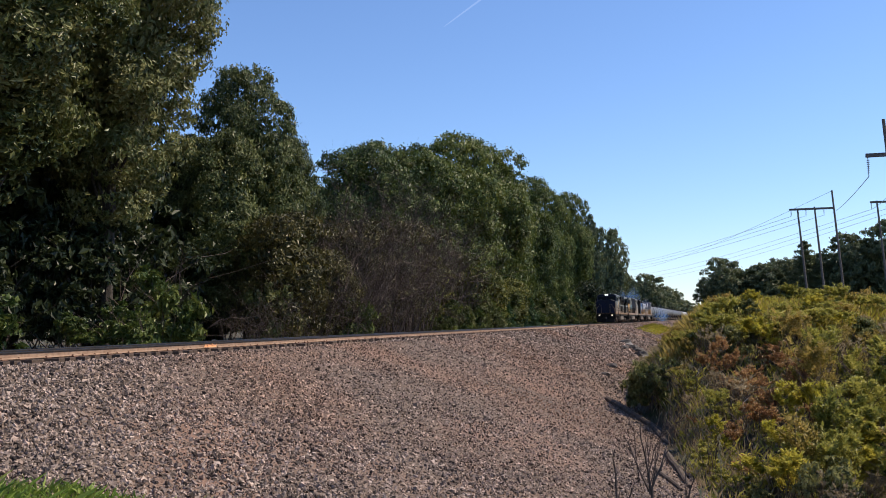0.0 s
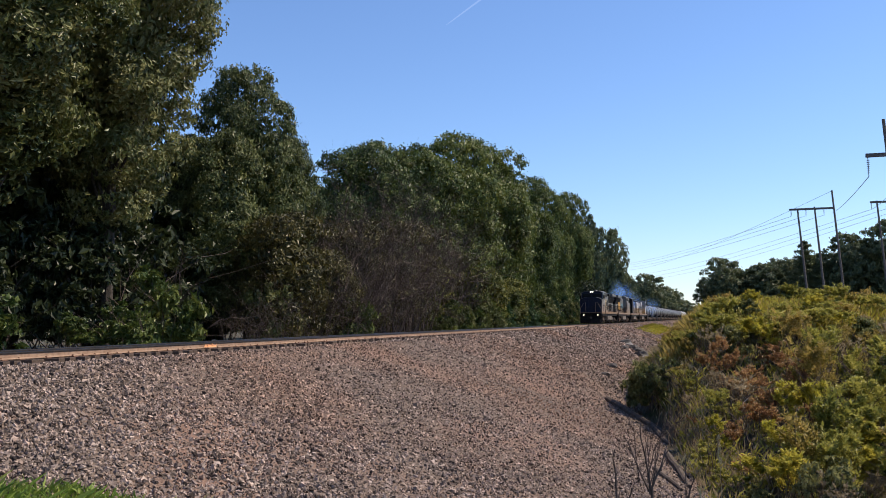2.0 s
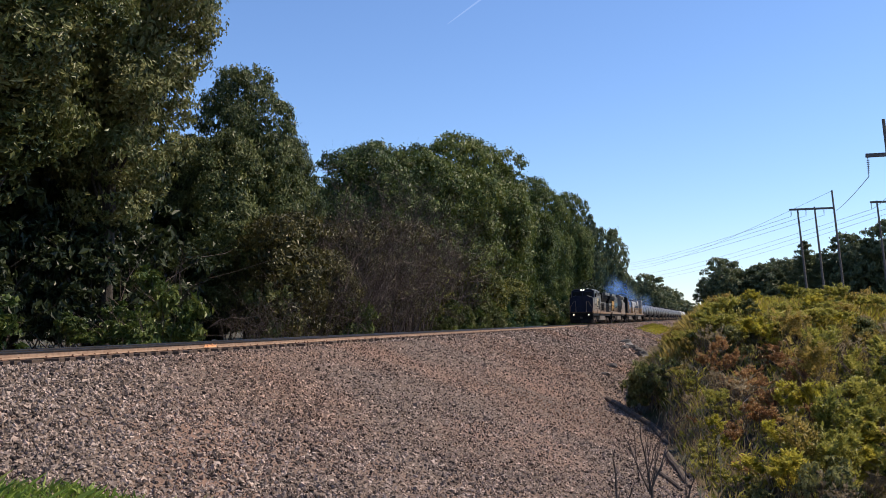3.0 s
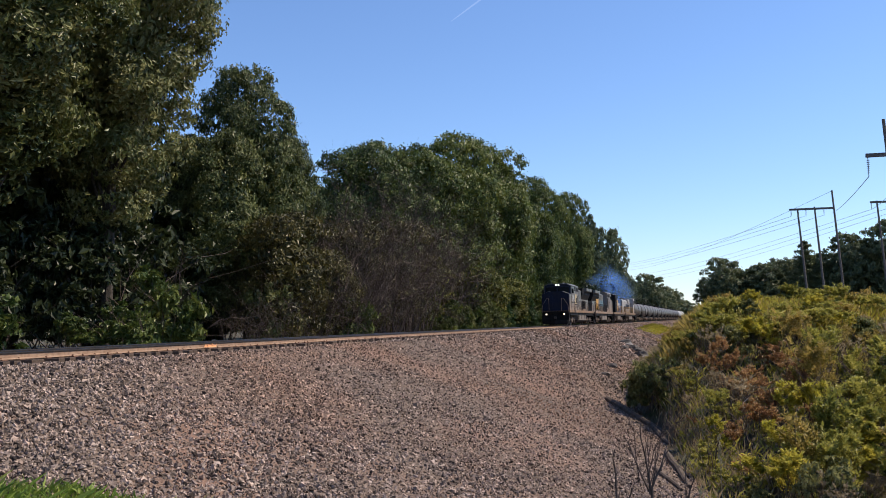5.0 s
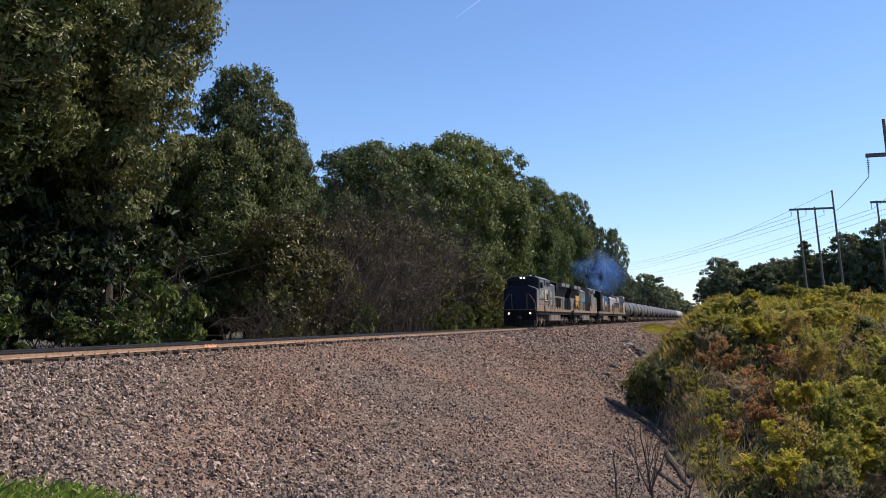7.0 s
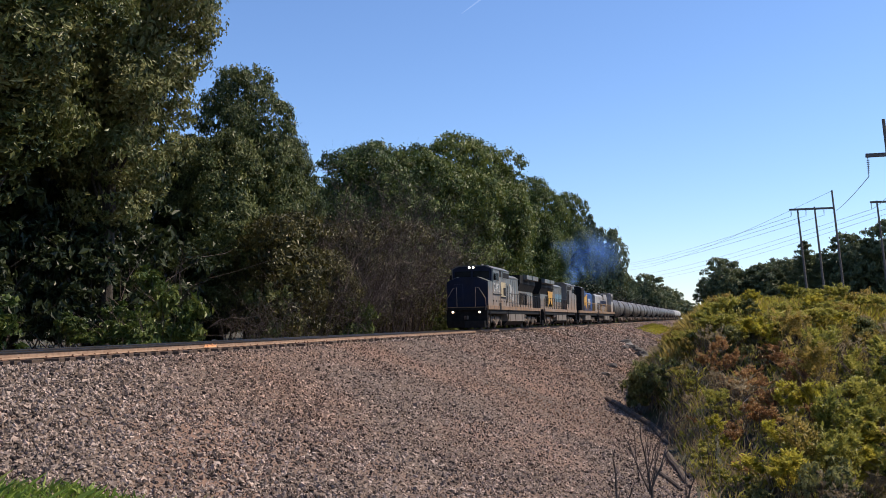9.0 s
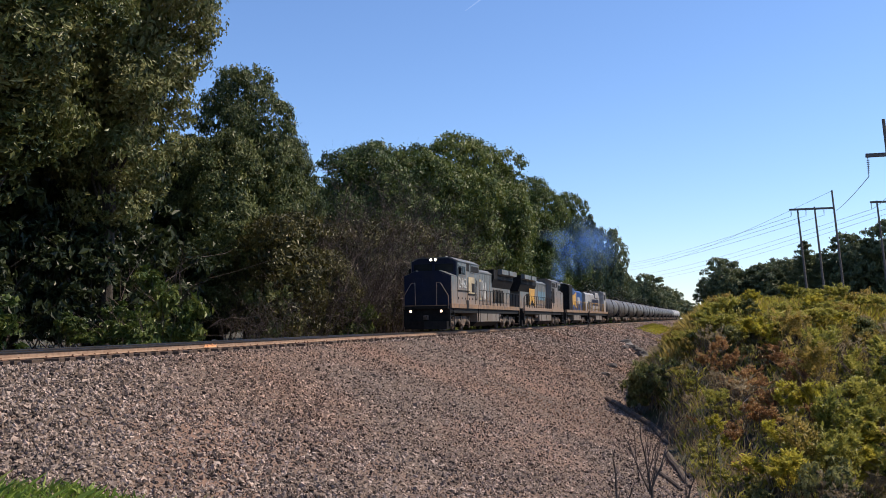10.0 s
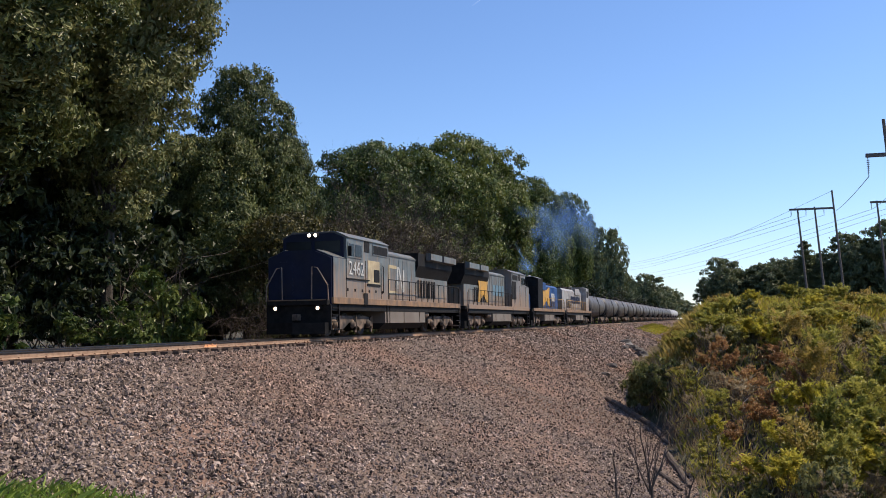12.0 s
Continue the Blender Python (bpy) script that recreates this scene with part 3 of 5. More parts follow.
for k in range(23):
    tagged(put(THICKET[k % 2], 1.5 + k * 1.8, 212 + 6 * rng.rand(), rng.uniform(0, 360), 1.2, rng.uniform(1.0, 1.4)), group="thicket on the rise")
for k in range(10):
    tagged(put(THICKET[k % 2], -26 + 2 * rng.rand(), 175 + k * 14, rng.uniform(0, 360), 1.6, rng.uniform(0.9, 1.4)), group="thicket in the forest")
y = 17.0
while y < 235:
    bare_zone = 49 < y < 80
    if not ((bare_zone or y < 48) and rng.rand() < 0.8):
        s = rng.uniform(0.55, 1.25) * (1.25 if y > 80 else 1.0)
        tagged(put(EDGE[rng.randint(2)], -24.0 + rng.normal(0, 0.6), y, rng.uniform(0, 360), s, s * rng.uniform(0.8, 1.5)), group="bushes at the forest edge")
    y += rng.uniform(1.3, 2.7) * (1 if y < 100 else 1.6)
for x, y, s, tall in ((-23.6, 53.0, 0.9, 0.8), (-23.4, 57.5, 1.0, 1.0), (-23.3, 61.0, 1.1, 1.2), (-24.6, 63.5, 1.3, 1.45), (-23.5, 66.0, 1.0, 1.0), (-23.6, 70.0, 1.0, 0.9), (-23.2, 48.0, 0.9, 0.7), (-25.5, 70.5, 1.6, 1.9), (-25.5, 76.0, 1.6, 1.8), (-23.4, 44.0, 0.8, 0.5), (-24.0, 59.0, 1.3, 1.5), (-24.2, 67.5, 1.4, 1.6), (-24.4, 73.0, 1.5, 1.6), (-24.6, 78.5, 1.5, 1.7), (-24.0, 55.0, 1.2, 1.1), (-25.6, 62.0, 1.6, 1.9), (-24.6, 84.0, 1.5, 1.5), (-25.8, 67.0, 1.7, 2.1), (-25.2, 64.5, 1.7, 1.9), (-25.0, 72.0, 1.8, 2.1), (-25.2, 77.5, 1.8, 2.1), (-25.0, 81.5, 1.7, 2.0), (-25.4, 87.5, 1.7, 1.9), (-25.2, 69.0, 1.7, 2.2)):
    tagged(put(BARE[int(y) % 2], x, y, y * 53, s, tall), group="bare bushes at the forest edge")
tagged(put(EDGE[0], -22.9, 33.2, 40, 0.95, 0.95), group="bushes at the forest edge")

# The overgrown rise on the near side of the track.
SHRUBS = {"green": [shrub(121 + k, 1.6, 1.0, 3000, 0.082 + 0.02 * k, L_GREEN, "dense green leafy shrub on the rise", n_boughs=10, twiggy=True) for k in range(2)],
          "vine": [shrub(126 + k, 1.4, 1.1, 3000, 0.10, L_VINE, "dark green vine-covered shrub on the rise", n_boughs=14) for k in range(2)],
          "olive": [shrub(131 + k, 1.5, 1.0, 2700, 0.075, L_OLIVE, "olive green shrub turning brown on the rise", n_boughs=10, twiggy=True) for k in range(2)],
          "yellow": [shrub(141 + k, 1.6, 0.9, 2300, 0.10, L_YELLOW, "bright yellow-green shrub on the rise", n_boughs=8, twiggy=True) for k in range(2)],
          "red": [shrub(151 + k, 1.1, 1.0, 2300, 0.085, L_RED, "rust-red autumn sumac shrub on the rise", n_boughs=8, twiggy=True) for k in range(2)],
          "brown": [shrub(161 + k, 1.3, 0.9, 1500, 0.06, L_BROWN, "brown withered weeds with dry stems", stems=16, n_boughs=9, twiggy=True) for k in range(2)]}
rng = np.random.RandomState(8)


def shrub_kind(x, y):
    if np.hypot(x - 1.6, (y - 43.5) * 0.8) < 2.0 or np.hypot(x - 2.5, (y - 39.5)) < 1.3 or np.hypot(x - 4.2, (y - 45)) < 1.0:
        return "red"
    a = rng.rand()
    if np.hypot((x - 0.5) * 0.45, y - 50.5) < 2.2:
        return "vine" if a < 0.75 else "green"
    if x < -1.5 and y < 60:
        return ("olive", "brown", "green", "yellow")[int(a * 4)]
    if y > 47:
        return "green" if a < 0.34 else "olive" if a < 0.64 else "vine" if a < 0.8 else "brown" if a < 0.88 else "yellow"
    return "green" if a < 0.30 else "olive" if a < 0.50 else "yellow" if a < 0.64 else "red" if a < 0.72 else "vine" if a < 0.84 else "brown"


spots = []
for _ in range(4000):
    y = rng.uniform(27.0, 58.0)
    x = rng.uniform(-7.5, 0.17 * y + 3.5)
    if x < float(foot_x(np.array(y))) + 0.7 or any((x - a) ** 2 + (y - b) ** 2 < 1.25 for a, b in spots):
        continue
    if np.hypot(x - 1.9, (y - 35.4) * 0.8) < 1.5:
        continue
    spots.append((x, y))
    kind = shrub_kind(x, y)
    edge_strip = x < -2.2 and y > 46
    if edge_strip:
        kind = "brown" if rng.rand() < 0.6 else "olive"
    near_foot = x < float(foot_x(np.array(y))) + 1.7
    s = rng.uniform(0.5, 1.2) * (0.5 if near_foot else 1.0) * (0.8 if kind == "red" else 0.55 if edge_strip else 0.78 if y > 47 else 1.0)
    tagged(put(SHRUBS[kind][rng.randint(len(SHRUBS[kind]))], x, y, rng.uniform(0, 360), s, s * rng.uniform(0.7, 1.2) * (1.3 if y < 47 and not near_foot else 1.0)), group="shrubs on the rise")
for x, y, s, t in ((-2.9, 45.5, 1.15, 1.5), (-3.6, 46.5, 1.0, 1.3), (0.2, 49.0, 1.4, 0.85), (2.5, 49.5, 1.5, 0.85), (5.0, 50.0, 1.4, 0.8), (5.0, 37.0, 1.2, 1.5), (6.2, 41.0, 1.3, 1.7)):
    tagged(put(SHRUBS["vine" if x < 0 else "green"][0], x, y, x * 90, s, t), group="shrubs on the rise")

# Tall bare stems among the shrubs and at the foot of the slope.
STALK = bare_bush(171, 4, 2.2, 0.8, "thin leafless dark stems at the foot of the ballast slope", "dead_shrub", M_TWIG, 2, 0.026, 4)
for x, y, s, t in ((-2.3, 29.6, 0.7, 1.2), (3.0, 38.5, 1.1, 1.3), (4.4, 37.0, 1.2, 1.5), (-0.4, 33.5, 0.8, 0.9), (0.9, 37.0, 0.9, 0.9), (-1.4, 42.0, 1.0, 0.9), (5.2, 41.0, 1.1, 1.1), (0.4, 40.0, 0.9, 0.8), (-2.0, 39.0, 0.9, 0.8)):
    tagged(put(STALK, x, y, y * 71, s, t), group="dead shrubs")

def dead_sapling(x, y, rods):
    """Bare stems from one foot; each rod runs from a height on the foot to a tip (dx, dz), tapering."""
    g = float(ground_z(np.array(x), np.array(y))) - 0.1
    top = empty("dead_shrub", pose(x, y, g), label="thin leafless dark forked stems near the slope", category="bush", group="dead shrubs")
    bm = bmesh.new()
    r3 = np.random.RandomState(int(abs(x) * 100))
    for x0, z0, x1, z1, r in rods:
        a, b = Vector((x0 - x, 0, z0 - g)), Vector((x1 - x, r3.normal(0, 0.1), z1 - g))
        pts = [a.lerp(b, t) + Vector((r3.normal(0, 0.008), r3.normal(0, 0.008), 0)) * (t > 0) for t in (0, 0.3, 0.55, 0.8, 1.0)]
        tube(bm, pts, [r, r * 0.85, r * 0.7, r * 0.5, r * 0.25], 6)
        for k in (1, 2, 3):
            tip = pts[k] + Vector((r3.uniform(-0.09, 0.09), r3.uniform(-0.05, 0.05), r3.uniform(0.06, 0.16)))
            tube(bm, [pts[k], tip], [r * 0.4, r * 0.12], 5)
    part("brushwood", bm, M_TWIG, top)
    return top


dead_sapling(-0.96, 9.0, ((-0.97, -2.4, -0.97, -0.80, 0.026), (-0.97, -1.0, -0.99, -0.62, 0.011), (-0.97, -1.3, -0.80, -0.92, 0.012)))
dead_sapling(-0.66, 9.0, ((-0.66, -2.4, -0.66, -0.95, 0.024), (-0.66, -1.02, -0.90, -0.50, 0.012), (-0.66, -1.0, -0.73, -0.36, 0.011), (-0.66, -0.98, -0.50, -0.62, 0.013), (-0.66, -1.1, -0.60, -0.55, 0.009)))
dead_sapling(-0.36, 9.3, ((-0.38, -2.4, -0.36, -0.75, 0.013), (-0.38, -1.2, -0.25, -0.85, 0.009)))
SNAG = bare_bush(173, 2, 7.0, 1.5, "dead grey leafless sapling leaning at the forest edge", "dead_sapling", M_DEADWOOD, 3, 0.05, 4)
for x, y, turn, lean, s in ((-24.0, 59.5, 30, 12, 1.1), (-24.4, 66.5, 200, -14, 1.15), (-24.2, 52.5, 100, 22, 0.9)):
    c = copy_thing(SNAG, pose(x, y, float(ground_z(np.array(x), np.array(y))) - 0.06, lean, 0, turn) @ Matrix.Scale(s, 4))
    tagged(c, group="dead saplings at the forest edge")
retire([SNAG])


def blades(name, pts, height, width, material, label, seed, lean=0.35):
    """Upright narrow blades at the given feet, joined: nobody could count them."""
    r = np.random.RandomState(seed)
    n = len(pts)
    a = r.uniform(0, 6.28, n)
    side = np.stack([np.cos(a), np.sin(a), 0 * a], 1) * width
    h = height * r.uniform(0.45, 1.2, (n, 1))
    tip = np.concatenate([r.normal(0, lean, (n, 2)), np.ones((n, 1))], 1) * h
    mid = tip * (0.55, 0.55, 0.62) * np.array((0.7, 0.7, 1))
    v = np.stack([pts - side, pts + side, pts + mid + side * 0.8, pts + tip], 1)
    ob = link_mesh(name, arrays(name, v.reshape(-1, 3), np.arange(n * 4).reshape(n, 4)), material)
    return tagged(ob, label, "grass", kind="stuff")


def feet(n, x0, x1, y0, y1, seed, keep=None):
    r = np.random.RandomState(seed)
    x, y = r.uniform(x0, x1, n), r.uniform(y0, y1, n)
    if keep is not None:
        m = keep(x, y, r)
        x, y = x[m], y[m]
    return np.stack([x, y, ground_z(x, y) - 0.05], 1)


on_rise = lambda x, y, r: (x > foot_x(y) + 0.15) & (x < 0.17 * y + 4)
blades("weeds", feet(26000, -12, 16, 26, 62, 1, on_rise), 0.42, 0.013, L_BROWN, "brown and olive weeds covering the rise", 1)
blades("green_weeds", feet(16000, -8, 16, 26, 60, 2, on_rise), 0.4, 0.02, L_GREEN, "low green weeds between the shrubs", 2, 0.6)
blades("goldenrod", feet(24000, -1.0, 18, 50, 72, 3, on_rise), 0.85, 0.02, L_YELLOW, "yellowish tall weeds on top of the rise", 3, 0.25)
blades("olive_weeds", feet(20000, -3, 18, 49, 72, 13, on_rise), 0.85, 0.02, L_OLIVE, "olive tall weeds on top of the rise", 13, 0.25)
blades("dry_grass", feet(16000, -12, -0.5, 33, 110, 4, lambda x, y, r: (x > foot_x(y) - 0.1) & (x < foot_x(y) + 4.5)), 0.42, 0.009, L_STRAW, "dry straw-coloured grass at the foot of the slope", 4, 0.3)
blades("forest_floor_weeds", feet(14000, -24.0, -21.0, 14, 190, 6), 0.4, 0.03, L_OAK, "low weeds between the track and the forest", 6, 0.5)
blades("yellow_weeds", feet(2500, -12.8, -9.5, 150, 200, 9), 0.7, 0.06, L_YELLOW, "yellow-green weeds beside the far ballast", 9, 0.5)


v_feet = feet(15000, -12.5, -7.6, 9.0, 14.5, 7, lambda x, y, r: (y - 1.1 * x < 23.1 + 0.25 * np.sin(x * 3.1) + r.normal(0, 0.15, len(x))))
blades("verge_grass", v_feet, 0.24, 0.018, L_GRASS, "bright green grass verge below the ballast", 7, 0.7)

retire([*THICKET, *EDGE, *BARE, STALK, *[s for g in SHRUBS.values() for s in g]])
retire([*OAK, *MAPLE, *DIM, *HILL, OLIVE, YOUNG, PINE, FIR])


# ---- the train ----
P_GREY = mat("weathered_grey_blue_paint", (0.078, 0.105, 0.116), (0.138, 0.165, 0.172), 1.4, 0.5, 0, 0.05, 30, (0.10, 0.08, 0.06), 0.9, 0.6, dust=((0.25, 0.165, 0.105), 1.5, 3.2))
P_NAVY = mat("dark_blue_paint", (0.006, 0.009, 0.027), (0.010, 0.015, 0.04), 2, 0.55, 0, 0.05, 30, (0.018, 0.018, 0.02), 1.0, 0.5, spec=0.2)
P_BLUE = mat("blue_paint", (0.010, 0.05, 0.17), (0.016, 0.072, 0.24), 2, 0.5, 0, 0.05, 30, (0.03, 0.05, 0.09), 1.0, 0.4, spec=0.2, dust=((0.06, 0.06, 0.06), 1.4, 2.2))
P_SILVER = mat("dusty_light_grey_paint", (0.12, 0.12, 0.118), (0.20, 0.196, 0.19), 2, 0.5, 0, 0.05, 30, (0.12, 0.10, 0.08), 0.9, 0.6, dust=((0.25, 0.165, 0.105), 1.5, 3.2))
P_PALE = mat("faded_white_and_sunlit_paint", (0.26, 0.27, 0.28), (0.38, 0.385, 0.39), 2, 0.5, 0, 0.05, 30, (0.17, 0.14, 0.11), 0.9, 0.6, dust=((0.25, 0.165, 0.105), 1.5, 3.2))
P_BLACK = mat("sooty_black_paint", (0.007, 0.007, 0.007), (0.018, 0.016, 0.015), 4, 0.7, 0, 0.1, 30, spec=0.15)
P_STRIPE = mat("faded_orange_stripe", (0.17, 0.105, 0.06), (0.30, 0.18, 0.09), 1.6, 0.6, 0, 0.05, 30, (0.10, 0.075, 0.055), 1.3, 0.9)
P_YELLOW = mat("yellow_paint", (0.42, 0.23, 0.03), (0.56, 0.31, 0.05), 3, 0.55, 0, 0.03, 30, (0.24, 0.16, 0.07), 1.4, 0.6)
P_CREAM = mat("cream_panel", (0.36, 0.29, 0.17), (0.50, 0.41, 0.25), 3, 0.55, 0, 0.03, 30, (0.2, 0.16, 0.1), 1.6, 0.5)
P_WHITE = mat("white_lettering", (0.36, 0.36, 0.345), (0.54, 0.54, 0.52), 5, 0.6, 0, 0.0, 30, (0.22, 0.20, 0.18), 2.2, 0.6)
P_TEAL = mat("faded_teal_paint", (0.08, 0.15, 0.20), (0.12, 0.20, 0.25), 2, 0.55, 0, 0.03, 30)
P_TRUCK = mat("brake_dusted_steel", (0.035, 0.028, 0.023), (0.24, 0.17, 0.12), 3.2, 0.85, 0.0, 0.2, 30, (0.02, 0.018, 0.016), 1.4, 0.9)
P_TANKGREY = mat("fuel_tank_grey", (0.13, 0.112, 0.092), (0.20, 0.172, 0.14), 2, 0.6, 0, 0.05, 30, (0.12, 0.09, 0.065), 1.0, 0.6)
P_WHEEL = mat("wheel_steel", (0.022, 0.019, 0.016), (0.06, 0.05, 0.042), 8, 0.65, 0.1, 0.1, 30, (0.12, 0.085, 0.06), 1.5, 0.5)
P_GLASS = mat("dark_cab_glass", (0.01, 0.012, 0.014), (0.016, 0.018, 0.02), 2, 0.25, 0, 0.0, 30, spec=0.2)
P_CAR = mat("black_grey_tank_paint", (0.045, 0.043, 0.042), (0.095, 0.090, 0.086), 1.2, 0.5, 0, 0.04, 30, (0.13, 0.11, 0.09), 0.7, 0.5, spec=0.3)
P_CARPALE = mat("pale_tank_paint", (0.3, 0.3, 0.29), (0.42, 0.41, 0.4), 1.2, 0.5, 0, 0.04, 30, (0.35, 0.31, 0.27), 0.7, 0.5)
G_HEAD = glow_mat("headlight_glow", (1.0, 0.86, 0.66), 6)
G_DITCH = glow_mat("ditch_light_glow", (1.0, 0.72, 0.45), 4)


def wheelset(parent, y, r=0.53):
    bm = bmesh.new()
    for s in (-1, 1):
        lathe(bm, [(s * 0.665, r + 0.025), (s * 0.69, r + 0.025), (s * 0.70, r), (s * 0.80, r - 0.006), (s * 0.80, r - 0.07), (s * 0.76, r - 0.1), (s * 0.76, 0.14), (s * 0.84, 0.1)], "x", 24)
        for k in range(5):
            a = k * 2 * math.pi / 5
            box(bm, s * 0.775 - 0.012, s * 0.775 + 0.012, math.cos(a) * 0.27 - 0.05, math.cos(a) * 0.27 + 0.05, math.sin(a) * 0.27 - 0.05, math.sin(a) * 0.27 + 0.05)
    tube(bm, [(-0.95, 0, 0), (0.95, 0, 0)], 0.085, 10)
    ob = part("wheelset", bm, P_WHEEL, parent)
    ob.location = (0, y, r)
    return ob


WHEELS = []


def truck(parent, y0, axles, r=0.53, base=2.0, spin=True, material=None):
    """A bogie: two side frames with pedestals, boxes, springs and brake gear; wheelsets turn in it."""
    length = base * (axles - 1)
    bm = bmesh.new()
    for s in (-1, 1):
        xa, xb = s * 0.98, s * 1.16
        lo = [(-0.62, 0.50), (-0.60, 0.74), (-0.25, 0.84), (0.35, 0.92), (length - 0.35, 0.92), (length + 0.25, 0.84), (length + 0.60, 0.74), (length + 0.62, 0.50), (length + 0.30, 0.50)]
        for k in range(axles - 1, 0, -1):
            c = base * k
            lo += [(c - 0.22, 0.52), (c - 0.34, 0.60), (c - 0.55, 0.36), (c - base / 2 - 0.2, 0.24), (c - base / 2 + 0.2, 0.24), (c - base + 0.55, 0.36), (c - base + 0.34, 0.60), (c - base + 0.22, 0.52)]
        lo += [(-0.30, 0.50)]
        prism(bm, [(a + y0, b) for a, b in lo], min(xa, xb), max(xa, xb), "x")
    frame_ob = part("truck_frame", bm, material or P_TRUCK, parent, "dusty cast steel bogie frame")
    for s in (-1, 1):
        for k in range(axles):
            b2 = lathe(bmesh.new(), [(s * 1.10, 0.20), (s * 1.22, 0.20), (s * 1.24, 0.13), (s * 1.33, 0.11)], "x", 12, (0, y0 + base * k, r))
            if spin:
                part("journal_box", b2, material or P_TRUCK, frame_ob)
                b3 = tube(bmesh.new(), [(s * 1.2, y0 + base * k + 0.42, 0.92), (s * 1.22, y0 + base * k + 0.40, 0.30)], 0.05, 6)
                box(b3, s * 1.12, s * 1.2, y0 + base * k + 0.34, y0 + base * k + 0.5, 0.16, 0.34)
                part("brake_hanger", b3, P_TRUCK, frame_ob)
                b4 = tube(bmesh.new(), [(s * 1.13, y0 + base * k + 0.28, 0.60), (s * 1.13, y0 + base * k + 0.28, 0.88)], 0.09, 8)
                part("spring", b4, P_BLACK, frame_ob)
            else:
                bm2 = b2
                part("journal_box", bm2, material or P_TRUCK, frame_ob)
    for k in range(axles):
        w = wheelset(frame_ob, y0 + base * k, r)
        if spin:
            WHEELS.append((w, y0 + base * k, r))
    return frame_ob


def handrail(parent, x, y0, y1, n, z0=1.6, z1=2.6, material=None):
    bm = bmesh.new()
    for k in range(n):
        y = y0 + (y1 - y0) * k / (n - 1)
        tube(bm, [(x, y, z0), (x, y, z1)], 0.025, 6)
    tube(bm, [(x, y0, z1), (x, y1, z1)], 0.022, 6)
    return part("handrail", bm, material or P_BLACK, parent)


def writing(text, size, width, x, y, z, s):
    """Painted characters as thin plates on a side wall, to be read from outside; width is that of the whole word."""
    cu = bpy.data.curves.new("characters", "FONT")
    cu.body, cu.size, cu.extrude = text, size, 0.006
    ob = bpy.data.objects.new("characters", cu)
    scene.collection.objects.link(ob)
    me = bpy.data.meshes.new_from_object(ob.evaluated_get(bpy.context.evaluated_depsgraph_get()))
    bm = bmesh.new()
    bm.from_mesh(me)
    bpy.data.objects.remove(ob)
    bpy.data.curves.remove(cu)
    bpy.data.meshes.remove(me)
    a = min(v.co.x for v in bm.verts)
    k = width / (max(v.co.x for v in bm.verts) - a)
    for v in bm.verts:
        v.co = Vector((x + s * v.co.z, y + s * (v.co.x - a) * k, z + v.co.y))
    return bm


